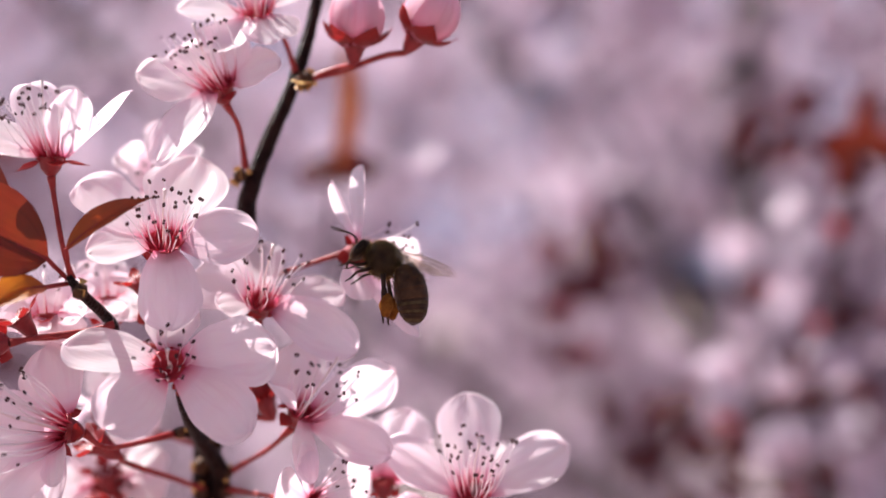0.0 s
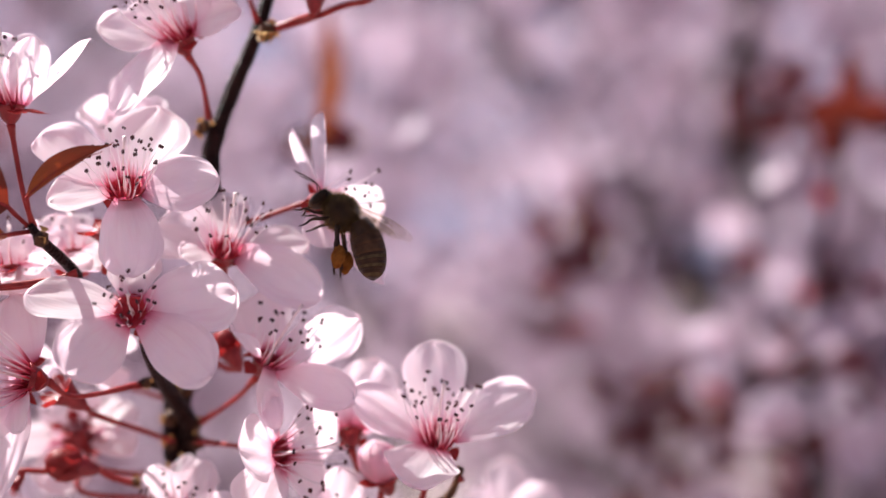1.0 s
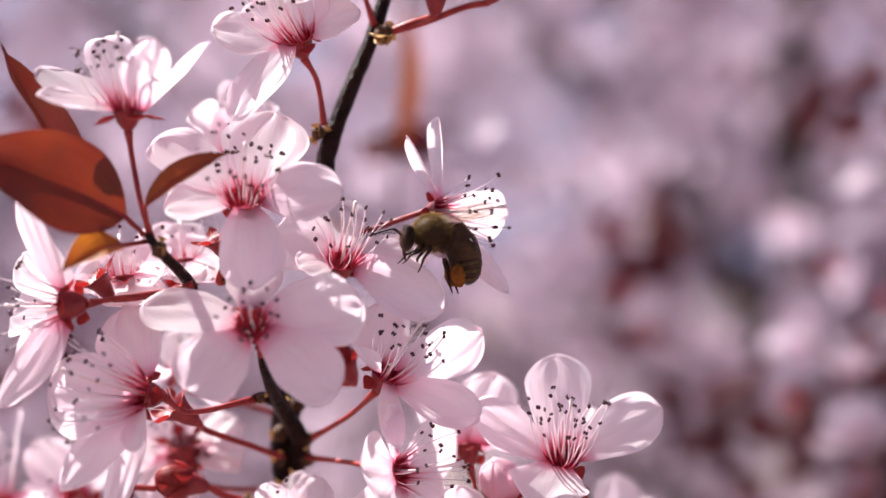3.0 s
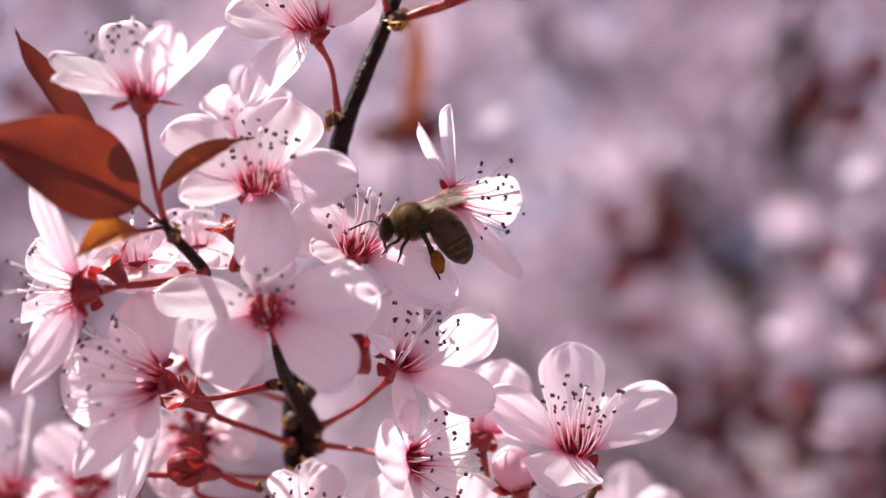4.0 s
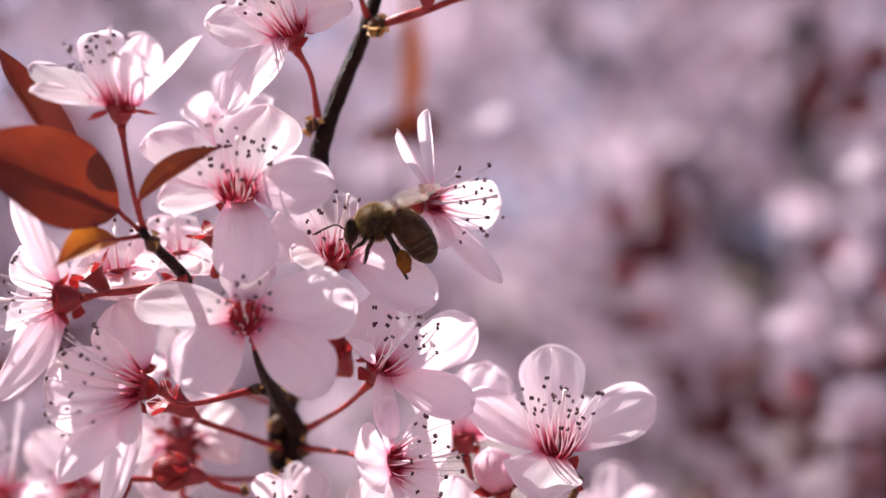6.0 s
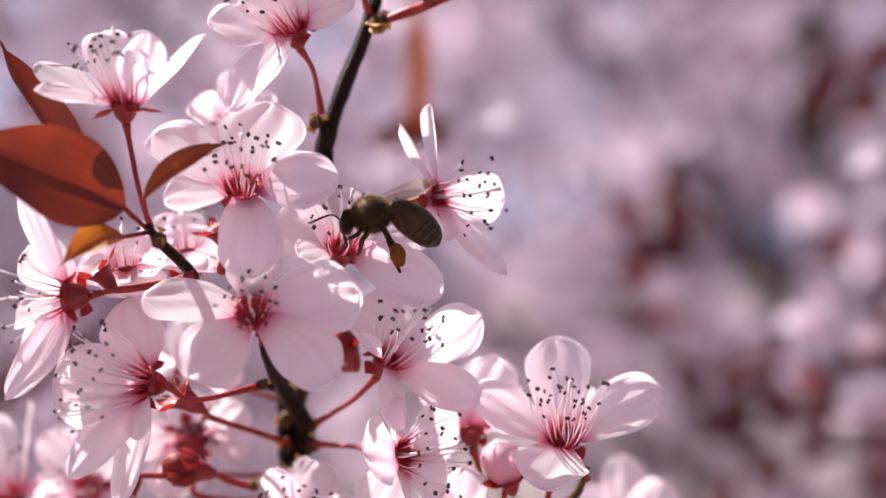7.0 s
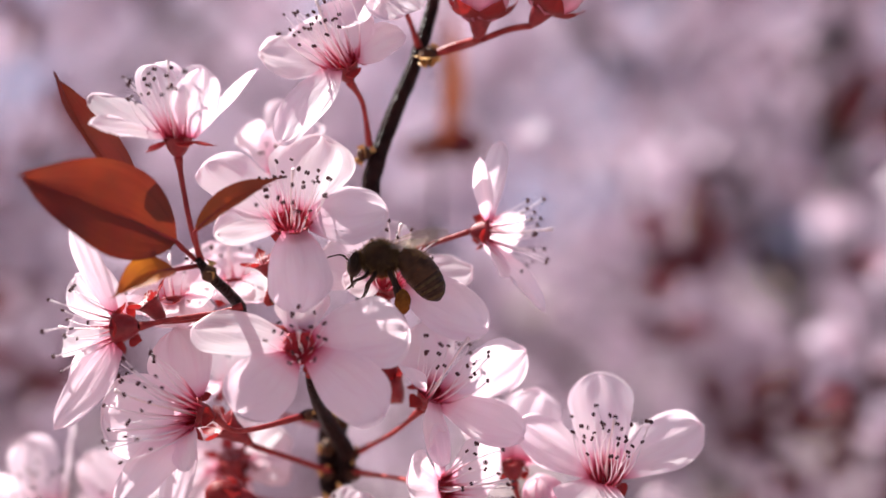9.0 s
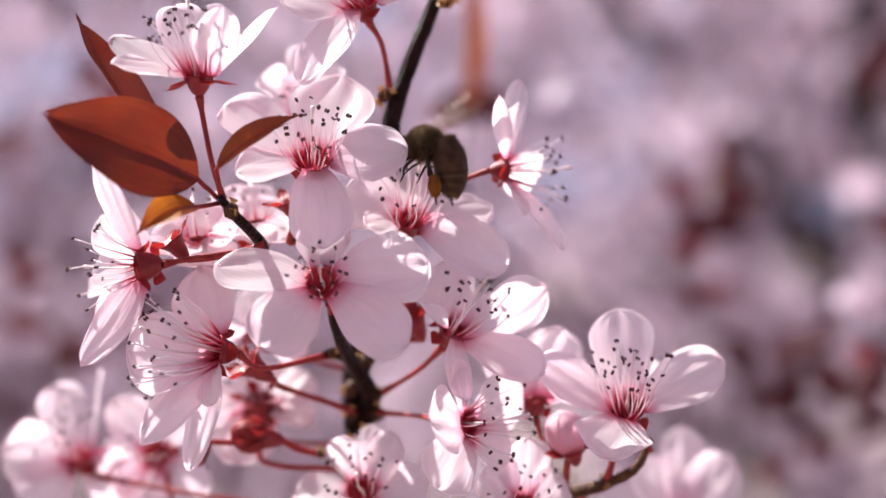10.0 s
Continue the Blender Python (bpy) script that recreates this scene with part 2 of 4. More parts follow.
def petal(bm, base, tip, normal, width, rng, cup=0.25, curl=0.1, ruffle=0.05, widest=0.62, nu=18, nv=18):
    """A rounded petal on a short claw, from base to tip; its inner face looks along normal. widest: where along it."""
    e = Vector(tip) - Vector(base)
    length = e.length
    e.normalize()
    n = Vector(normal)
    n = (n - e * n.dot(e)).normalized()
    s = e.cross(n)
    uv = bm.loops.layers.uv.verify()
    ph = [rng.uniform(0, 6.28) for _ in range(6)]
    skew, notch, roll = rng.uniform(-0.06, 0.06), rng.uniform(0.0, 0.05), rng.uniform(-0.07, 0.10)
    grid = []
    for j in range(nv + 1):
        v = math.sin(0.5 * math.pi * (j / nv)) ** 1.15
        if v < widest:
            half = 0.36 + 0.64 * math.sin(0.5 * math.pi * v / widest) ** 0.95
        else:
            half = max(0.0, 1 - ((v - widest) / (1 - widest)) ** 2.2) ** 0.5
        half *= 1 + 0.035 * math.sin(11 * v + ph[0])
        row = []
        for i in range(nu + 1):
            u = math.sin(0.5 * math.pi * (2 * i / nu - 1))
            w = u * half
            rim = min(1.0, u * u * half + max(0.0, v - 0.8) * 2.0) * v
            lift = cup * width * (0.5 * w * w - 0.12 * v) + curl * length * (v * v - v)
            lift += ruffle * width * (0.30 * v * math.sin(2.6 * w + ph[1] + 3 * v) + 0.42 * rim * math.sin(8 * v + 5.5 * u + ph[2]) + 0.2 * rim * math.sin(17 * u + ph[3] + 11 * v))
            lift += roll * width * rim ** 3 + 0.02 * width * v * math.sin(5 * w + ph[4]) * math.sin(6 * v + ph[0])
            lift += 0.016 * width * min(1.0, 1.5 * v) * math.sin(9 * u + ph[3] + 1.6 * math.sin(4 * v + ph[1]))
            reach = length * (v - notch * math.exp(-(u / 0.3) ** 2) * v ** 10 + 0.022 * v ** 6 * math.sin(7 * u + ph[5]))
            p = Vector(base) + e * reach + s * (0.5 * width * w + skew * length * v * v) + n * lift
            row.append((bm.verts.new(p), (i / nu, v)))
        grid.append(row)
    for a, b in zip(grid, grid[1:]):
        for i in range(nu):
            quad = (a[i], a[i + 1], b[i + 1], b[i])
            f = bm.faces.new([q[0] for q in quad])
            for loop, q in zip(f.loops, quad):
                loop[uv].uv = q[1]
    return bm


# ---- stamens: six filament shapes, shared by all blossoms, of length one ----


def filament_meshes():
    rng = random.Random(5)
    out = []
    for _ in range(6):
        bm = bmesh.new()
        a, k = rng.uniform(0, 6.28), rng.uniform(0.03, 0.13)
        line = [Vector((math.cos(a) * k * math.sin(math.pi * v * 0.9), math.sin(a) * k * math.sin(math.pi * v * 0.9), v)) for v in (0, 0.16, 0.33, 0.55, 0.78, 1)]
        tube(bm, line, [0.020, 0.017, 0.014, 0.011, 0.009, 0.008], 5)
        me = bpy.data.meshes.new("stamen")
        bm.to_mesh(me)
        bm.free()
        me.materials.append(FILAMENT)
        for f in me.polygons:
            f.use_smooth = True
        out.append((me, line[-1]))
    return out


def anther_mesh():
    bm = bmesh.new()
    blob(bm, (0, 0.16, 0), (0.2, 0.17, 0.29), None, 7, 5)
    blob(bm, (0, -0.16, 0), (0.2, 0.17, 0.29), None, 7, 5)
    me = bpy.data.meshes.new("anther")
    bm.to_mesh(me)
    bm.free()
    me.materials.append(ANTHER)
    for f in me.polygons:
        f.use_smooth = True
    return me


FILAMENTS, ANTHER_MESH = filament_meshes(), anther_mesh()


def blossom(centre, axis, petals, seed, label, stem=(), stamens=22, reach=7.5, lean=(0, 0, 0), spread=0.62, sepal_back=0.7, cup=0.25, curl=0.08,
            cup_size=1.3, ruffle=0.09, sepal_len=0.7):
    """One plum blossom. centre: the middle of its mouth; axis: where it faces; petals: (tip, width, inner side or None, and for some where it is widest and how deep it is cupped); stem: points from its base to the twig."""
    rng = random.Random(seed)
    axis = Vector(axis).normalized()
    c = Vector(centre)
    deep = 2.4 * cup_size
    root = c - axis * deep
    flower = thing("plum_blossom", spot(root), label, "flower", "blossoms on the plum branch")
    b = basis(axis)
    o = axis * deep * MM
    # the cup below the petals
    bm = bmesh.new()
    prof = [(0.35, 0.0), (0.75, 0.5), (1.15, 1.3), (1.35, 2.2), (1.7, 3.1), (1.85, 3.4), (1.6, 3.35), (1.15, 2.4), (0.6, 1.6), (0.05, 1.4)]
    rings = []
    for r, z in prof:
        rings.append([bm.verts.new(b @ (Vector((r * math.cos(k * math.pi / 6), r * math.sin(k * math.pi / 6), z * 0.7)) * cup_size * MM)) for k in range(12)])
    for p, q in zip(rings, rings[1:]):
        for k in range(12):
            bm.faces.new((p[k], p[(k + 1) % 12], q[(k + 1) % 12], q[k]))
    cupp = part("calyx_cup", bm, CALYX, flower, "dark red calyx cup")
    cupp.data.materials.append(THROAT)
    for f in cupp.data.polygons:
        if f.index >= 12 * 5:
            f.material_index = 1
    # sepals
    turn = rng.uniform(0, 6.28)
    for k in range(5):
        a = turn + k * 2 * math.pi / 5
        out = b @ Vector((math.cos(a), math.sin(a), 0))
        bm = bmesh.new()
        s0 = o + (out * 1.45 - axis * 0.7) * cup_size * MM
        back = sepal_back + rng.uniform(-0.25, 0.25)
        sheet(bm, s0, s0 + (out - axis * back).normalized() * rng.uniform(1.6, 2.1) * sepal_len * cup_size * MM, axis, 2.0 * cup_size * MM, rng, 0.35, -0.15, 0.03, True, nu=6, nv=9, shape=0.75)
        part("sepal", bm, SEPAL, flower, "red pointed sepal" if k == 0 else "")
    # petals
    for tip, width, inner, *form in petals:
        t = (Vector(tip) - c)
        flat = t - axis * t.dot(axis)
        start = o + (flat.normalized() * 1.45 + axis * 0.05) * cup_size * MM
        bm = bmesh.new()
        n = Vector(inner) if inner else axis
        petal(bm, start, o + t * MM, n, width * MM, rng, form[1] if len(form) > 1 else cup * rng.uniform(0.35, 1.2), curl * rng.uniform(0.4, 2.0), ruffle, form[0] if form else rng.uniform(0.58, 0.68))
        part("petal", bm, PETAL, flower)
    # stamens
    for k in range(stamens):
        a = k * 2.39996 + rng.uniform(-0.3, 0.3)
        tilt = spread * math.sqrt((k + 0.5) / stamens) * rng.uniform(0.75, 1.2)
        d = b @ Vector((math.sin(tilt) * math.cos(a), math.sin(tilt) * math.sin(a), math.cos(tilt))) + Vector(lean)
        size = reach * rng.uniform(0.68, 1.08) * MM
        foot = o + b @ Vector((math.cos(a), math.sin(a), -0.35)) * (0.45 + 1.05 * math.sqrt((k + 0.5) / stamens)) * cup_size * MM
        me, end = rng.choice(FILAMENTS)
        ob = mesh_part("stamen", me, None, flower)
        ob.matrix_basis = Matrix.Translation(foot) @ (basis(d, (rng.uniform(-1, 1), rng.uniform(-1, 1), 0.5))).to_4x4() @ Matrix.Scale(size, 4)
        an = mesh_part("anther", ANTHER_MESH, None, ob)
        an.matrix_basis = Matrix.Translation(end) @ Euler((rng.uniform(-0.6, 0.6), rng.uniform(-0.6, 0.6), rng.uniform(0, 3))).to_matrix().to_4x4() @ Matrix.Scale(MM / size * rng.uniform(0.8, 1.15), 4)
    # pistil
    bm = bmesh.new()
    d = (axis + Vector(lean) * 0.7).normalized()
    tube(bm, smooth_line([o - axis * 1.6 * MM, o + d * reach * 0.5 * MM, o + (d + Vector((0.06, 0, 0.05))) * reach * 1.02 * MM], 3), [0.0003] * 2 + [0.00012] * 4 + [0.0003], 6)
    part("pistil", bm, PISTIL, flower, "pale pistil")
    # stalk
    if stem:
        bm = bmesh.new()
        pts = [Vector((0, 0, 0)), *[(Vector(p) - root) * MM for p in stem]]
        line = smooth_line(pts, 6)
        tube(bm, line, [0.00036 + 0.00028 * (1 - min(1, i / 3)) + 0.0002 * max(0, i - len(line) + 4) / 3 for i in range(len(line))], 8, 0.05, rng)
        part("stalk", bm, STALK, flower, "thin red flower stalk")
    return flower


def bud(centre, axis, size, seed, label, stem, open_=0.0, skin=None, wrap=0.55):
    """A closed or opening flower bud."""
    rng = random.Random(seed)
    axis = Vector(axis).normalized()
    root = Vector(centre) - axis * (size * 0.5 + 3.0)
    ob = thing("flower_bud", spot(root), label, "flower bud", "buds on the plum branch")
    b = basis(axis)
    bm = bmesh.new()
    tube(bm, [axis * z * MM for z in (0, 0.8, 2.0, 3.0, 3.6)], [0.0005, 0.0010, 0.0014, 0.0018, 0.0013], 12, 0.03, rng)
    part("calyx_cup", bm, CALYX, ob)
    mid = axis * (3.0 + size * 0.45) * MM
    for k in range(5):
        a = k * 2 * math.pi / 5 + rng.uniform(-0.2, 0.2)
        bm = bmesh.new()
        turn = b @ Matrix.Rotation(a, 3, "Z")
        uv = bm.loops.layers.uv.verify()
        rows = []
        for j in range(9):
            v = j / 8
            th = math.pi * (0.08 + 0.90 * v)
            row = []
            for i in range(7):
                u = (i / 6 - 0.5) * 2.1 * (0.6 + 0.4 * math.sin(math.pi * v))
                r = size * 0.5 * (1 + 0.07 * u + 0.03 * math.sin(7 * v + k))
                p = Vector((math.sin(th) * math.cos(u) * r, math.sin(th) * math.sin(u) * r, -math.cos(th) * r * 1.12))
                row.append((bm.verts.new(mid + turn @ p * MM), (i / 6, v)))
            rows.append(row)
        for p, q in zip(rows, rows[1:]):
            for i in range(6):
                quad = (p[i], p[i + 1], q[i + 1], q[i])
                f = bm.faces.new([w[0] for w in quad])
                for loop, w in zip(f.loops, quad):
                    loop[uv].uv = w[1]
        part("petal", bm, skin or BUDSKIN, ob)
    for k in range(5):
        a = k * 2 * math.pi / 5 + 0.4
        out = b @ Vector((math.cos(a), math.sin(a), 0))
        bm = bmesh.new()
        s0 = axis * 2.6 * MM + out * 1.6 * MM
        sheet(bm, s0, s0 + (out * (0.75 + open_) + axis * (0.9 - open_)).normalized() * (size * wrap) * MM, axis, size * 0.55 * MM, rng, 0.35, -0.3, 0.03, True, nu=4, nv=6, shape=0.6)
        part("sepal", bm, SEPAL, ob)
    bm = bmesh.new()
    line = smooth_line([Vector((0, 0, 0)), *[(Vector(p) - root) * MM for p in stem]], 6)
    tube(bm, line, [0.0005] * len(line), 8, 0.05, rng)
    part("stalk", bm, STALK, ob)
    return ob


def spent(centre, axis, size, seed, label, stem):
    """A calyx that has lost its petals: a red funnel with five pointed sepals and a few old filaments."""
    rng = random.Random(seed)
    axis = Vector(axis).normalized()
    b = basis(axis)
    root = Vector(centre) - axis * size * 0.6
    ob = thing("spent_blossom", spot(root), label, "flower", "spent blossoms on the plum branch")
    bm = bmesh.new()
    rings = []
    for r, z in ((0.09, 0.0), (0.17, 0.12), (0.24, 0.32), (0.28, 0.52), (0.38, 0.72), (0.46, 0.82), (0.42, 0.82), (0.30, 0.6), (0.16, 0.4), (0.02, 0.36)):
        rings.append([bm.verts.new(b @ Vector((r * math.cos(k * math.pi / 6), r * math.sin(k * math.pi / 6), z)) * size * (1 + rng.uniform(-0.03, 0.03)) * MM) for k in range(12)])
    for p, q in zip(rings, rings[1:]):
        for k in range(12):
            bm.faces.new((p[k], p[(k + 1) % 12], q[(k + 1) % 12], q[k]))
    part("calyx_cup", bm, CALYX, ob)
    for k in range(5):
        a = k * 2 * math.pi / 5 + rng.uniform(-0.2, 0.2)
        out = b @ Vector((math.cos(a), math.sin(a), 0))
        s0 = (axis * 0.80 + out * 0.40) * size * MM
        bm = sheet(bmesh.new(), s0, s0 + (out * rng.uniform(0.5, 1.0) + axis * rng.uniform(0.1, 0.8)).normalized() * size * 0.5 * MM, axis, size * 0.42 * MM, rng, 0.3, -0.2, 0.05, True, nu=6, nv=8, shape=0.7)
        part("sepal", bm, SEPAL, ob)
    for k in range(5):
        a = rng.uniform(0, 6.28)
        st = mesh_part("stamen", rng.choice(FILAMENTS)[0], None, ob)
        st.matrix_basis = Matrix.Translation(axis * 0.5 * size * MM) @ basis(axis + b @ Vector((math.cos(a), math.sin(a), 0)) * 0.5).to_4x4() @ Matrix.Scale(size * 0.8 * MM, 4)
    line = smooth_line([Vector((0, 0, 0)), *[(Vector(p) - root) * MM for p in stem]], 6)
    part("stalk", tube(bmesh.new(), line, [0.00045] * len(line), 8, 0.05, rng), STALK, ob)
    return ob


# ---- ground ----
bm = bmesh.new()
for x, y in ((-900, -900), (900, -900), (900, 900), (-900, 900)):
    bm.verts.new((x, y, 0))
bm.faces.new(bm.verts)
ground = part("ground", bm, GRASS, None, "", False)
tagged(ground, "dry grass, pinkish bounce light put into its colour", "grass", kind="structure")

# ---- a wooded hillside added far off, its blue haze put into the colour ----
HILL = solid("hazed_woods", (0.15, 0.165, 0.28), (0.29, 0.30, 0.44), 0.15, 0.95, 0.5)
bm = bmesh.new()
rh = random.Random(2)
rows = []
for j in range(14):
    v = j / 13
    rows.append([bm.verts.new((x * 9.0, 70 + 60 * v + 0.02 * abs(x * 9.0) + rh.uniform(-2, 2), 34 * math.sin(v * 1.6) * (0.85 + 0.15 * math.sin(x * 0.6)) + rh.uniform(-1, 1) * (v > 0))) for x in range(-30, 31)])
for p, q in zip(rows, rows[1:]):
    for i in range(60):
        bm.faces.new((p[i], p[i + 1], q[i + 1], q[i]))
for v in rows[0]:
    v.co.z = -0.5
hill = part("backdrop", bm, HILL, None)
tagged(hill, "added wooded hillside far behind the trees, blue-grey haze in its colour", "hill", kind="structure")

# ---- the near plum branch ----
branch = thing("plum_branch", spot((0, 0, -1500)), "dark brown plum branch with red leaves and knobbly spurs", "branch")


def limb(name, pts, radii, seed, material=BARK, sides=12, wobble=0.05, steps=6, label="", parent=None):
    rng = random.Random(seed)
    base = Vector((0, 0, -1500))
    line = smooth_line([(Vector(p) - base) * MM for p in pts], steps)
    rad = [MM * float(np.interp(i / (len(line) - 1) * (len(pts) - 1), range(len(pts)), radii)) for i in range(len(line))]
    bm = tube(bmesh.new(), line, rad, sides, wobble, rng)
    return part(name, bm, material, parent or branch, label)


def knot(place, size, seed, count=9):
    """A spur: swollen bark with bud scales."""
    rng = random.Random(seed)
    base = Vector((0, 0, -1500))
    for k in range(count):
        bm = bmesh.new()
        d = Vector((rng.gauss(0, 1), rng.gauss(0, 1), rng.gauss(0, 1))).normalized()
        p = (Vector(place) + d * size * 0.5 - base) * MM
        sheet(bm, p, p + d * size * rng.uniform(0.4, 0.7) * MM, d.orthogonal(), size * rng.uniform(0.6, 0.9) * MM, rng, 0.8, 0.25, 0.1, True, nu=4, nv=5)
        part("bud_scale", bm, SCALE, branch)
    bm = bmesh.new()
    blob(bm, (Vector(place) - base) * MM, (size * 0.62 * MM,) * 3, None, 10, 7)
    for v in bm.verts:
        v.co += Vector((rng.uniform(-1, 1), rng.uniform(-1, 1), rng.uniform(-1, 1))) * size * 0.08 * MM
    part("spur", bm, SPUR, branch)


limb("twig", [(-4.30, 13.00, 55.82), (-6.69, 13.00, 41.49), (-9.19, 11.80, 31.93), (-12.79, 11.00, 22.97), (-15.28, 10.50, 16.23), (-16.23, 10.50, 11.11), (-15.78, 12.00, 3.25), (-17.26, 16.00, -4.76), (-20.42, 20.00, -14.68), (-22.66, 22.00, -24.73), (-22.00, 22.00, -34.65), (-18.68, 24.00, -51.62)],
     [0.8, 0.9, 1.1, 1.15, 1.3, 1.45, 1.5, 1.65, 1.9, 2.2, 2.3, 2.4], 3, wobble=0.09, label="dark glossy twig")
limb("limb", [(-18.68, 24.00, -51.62), (-10, 40, -130), (20, 130, -320), (70, 240, -620), (60, 300, -1000), (50, 320, -1500)], [2.4, 4, 9, 20, 32, 45], 4, OLDBARK, 14, 0.06, 8)
limb("twig", [(-23.55, -6.00, -10.90), (-23.25, -2.00, -14.83), (-22.56, 10.00, -20.36), (-20.25, 18.00, -26.35), (-21.84, 22.00, -32.17)], [0.5, 0.7, 1.0, 1.4, 1.6], 5)
limb("twig", [(-37.00, -11.80, 2.92), (-35.50, -11.40, 0.78), (-33.08, -3.00, -3.26), (-33.37, 6.00, -6.49), (-28.43, 15.00, -10.36), (-20.75, 19.00, -13.80)], [0.45, 0.7, 0.8, 0.9, 1.0, 1.3], 6)
limb("twig", [(19.74, 6.00, -31.51), (18.03, 7.00, -35.68), (13.57, 10.00, -38.66), (6.83, 14.00, -41.03), (-5.25, 20.00, -45.85), (-19.85, 23.00, -47.26)], [0.5, 0.6, 0.85, 1.0, 1.2, 1.6], 7, SPUR, wobble=0.16)
limb("twig", [(-25.64, 6.00, -19.23), (-24.47, 8.00, -19.25), (-22.50, 16.00, -20.89)], [0.5, 0.8, 1.0], 8)
knot((-7.94, 10.00, 31.13), 2.2, 1, 14)
knot((-16.99, 9.50, 17.37), 1.7, 2, 7)
knot((-35.54, -12.00, 1.00), 1.7, 3, 3)
knot((-19.40, 17.50, -26.30), 1.5, 4, 3)
knot((-23.20, 19.00, -29.32), 1.6, 5, 3)
knot((-28.76, 2.00, -2.96), 1.1, 6, 4)
knot((-24.64, 6.00, -19.23), 1.1, 7, 4)
knot((19.43, 6.00, -31.74), 0.8, 8, 3)
knot((13.56, 9.60, -38.11), 1.3, 14, 5)
knot((8.02, 12.50, -39.81), 1.4, 15, 6)
limb("flower_stalk", [(14.69, 6.00, -32.64), (14.46, 8.00, -35.47), (13.73, 9.80, -38.14)], [0.4, 0.45, 0.7], 16, STALK, 8)
knot((-27.28, 12.00, -34.02), 1.2, 9, 5)
knot((-13.46, 9.00, 4.38), 1.2, 10, 4)
knot((-20.62, 17.50, -21.19), 1.9, 11, 1)
knot((-23.20, 19.00, -25.40), 2.0, 12, 2)
knot((-19.28, 19.00, -29.16), 1.8, 13, 1)
knot((-21.60, 19.50, -33.00), 2.3, 17, 2)
knot((-23.60, 20.50, -36.20), 1.7, 18, 3)
knot((-19.90, 21.00, -37.60), 1.9, 19, 2)
knot((-17.10, 15.50, -5.60), 1.1, 20, 2)
knot((-12.00, 10.80, 25.20), 0.7, 21, 2)


def leaf(base, tip, width, inner, seed, material=LEAF, fold=0.35, curl=0.15, stalk=None):
    rng = random.Random(seed)
    zero = Vector((0, 0, -1500))
    b, t = (Vector(base) - zero) * MM, (Vector(tip) - zero) * MM
    bm = sheet(bmesh.new(), b, t, inner, width * MM, rng, 0.1, curl, 0.05, True, fold, nu=10, nv=18)
    ob = part("leaf", bm, material, branch, "red-brown young plum leaf")
    e = (t - b)
    n = Vector(inner)
    n = (n - e.normalized() * n.dot(e.normalized())).normalized()
    line = [b + e * v + n * (curl * e.length * math.sin(math.pi * v) * 0.5 - 0.00012) for v in [i / 10 for i in range(10)]]
    if stalk:
        line = [(Vector(stalk) - zero) * MM] + line
    part("midrib", tube(bmesh.new(), line, [0.00034 - 0.00003 * i for i in range(len(line))], 6), STALK, ob)
    return ob


leaf((-39.48, -13.00, 5.12), (-57.45, -21.00, 13.13), 12.4, (0.15, -0.95, 0.35), 1, fold=0.2, curl=0.12, stalk=(-37.20, -11.50, 2.57))
leaf((-45.94, -8.00, 10.94), (-56.98, -6.00, 27.13), 6.4, (0.75, -0.5, 0.35), 2, fold=0.5, curl=-0.1, stalk=(-38.86, -11.00, 4.00))
leaf((-37.21, -13.00, 6.44), (-25.98, -13.40, 12.78), 3.5, (-0.15, -0.8, 0.5), 3, RUSSET, fold=0.45, curl=0.22, stalk=(-36.89, -12.00, 3.27))
leaf((-39.76, -13.00, 1.63), (-46.16, -19.00, -1.99), 4.8, (0.2, -0.75, 0.7), 4, YOUNG, 0.4, 0.3, stalk=(-36.77, -11.50, 2.07))

# ---- blossoms, front to back ----
blossom((-25.31, -7.70, 7.85), (-0.05, -0.62, 0.76), [((-37.64, -1.50, 15.85), 8.4, (0.1, -0.75, 0.66)), ((-21.68, 2.50, 19.42), 11.7, (0, -0.8, 0.6)), ((-12.78, -10.00, 8.75), 7.6, (0.2, -0.9, 0.1), 0.55, 0.10), ((-23.22, -11.50, -3.79), 8.6, (0.3, -0.9, -0.3)), ((-35.02, -10.50, 6.14), 8.4, (-0.2, -0.65, 0.75))],
        11, "wide open pale pink plum blossom with red throat", [(-26.86, 2.00, 0.83), (-27.74, 3.00, -2.97), (-28.89, 3.00, -3.51)], 32, 7.4, (0.12, 0.0, 0.15), 0.62, sepal_len=0.4, cup_size=1.55, ruffle=0.05)
blossom((-28.96, 16.00, 15.81), (-0.1, -0.5, 0.85), [((-34.71, 14.00, 21.03), 9, None), ((-29.20, 18.00, 22.86), 9, None), ((-23.98, 17.00, 22.11), 8, None), ((-31.36, 10.00, 13.05), 9, None), ((-30.89, 23.00, 25.99), 5, None)],
        12, "half hidden pink blossom with ruffled petals", [(-24.01, 19.00, 9.88), (-16.88, 13.00, 10.43)], 12, 5.0, ruffle=0.16)
blossom((-23.80, -12.30, -8.45), (0.02, -0.93, 0.22), [((-37.89, -9.00, -5.83), 7.9, (-0.1, -0.65, 0.75)), ((-24.11, -7.00, -0.54), 7.3, (0, -0.75, 0.65)), ((-10.18, -14.00, -5.40), 9.5, (0.1, -0.98, 0)), ((-31.19, -17.00, -16.21), 9.0, None), ((-12.43, -17.00, -16.03), 8.4, None)],
        13, "pale pink plum blossom seen face on", [(-23.55, -6.00, -11.63), (-23.37, -5.00, -12.79)], 20, 5.2, (0, 0, 0.25), 0.55)
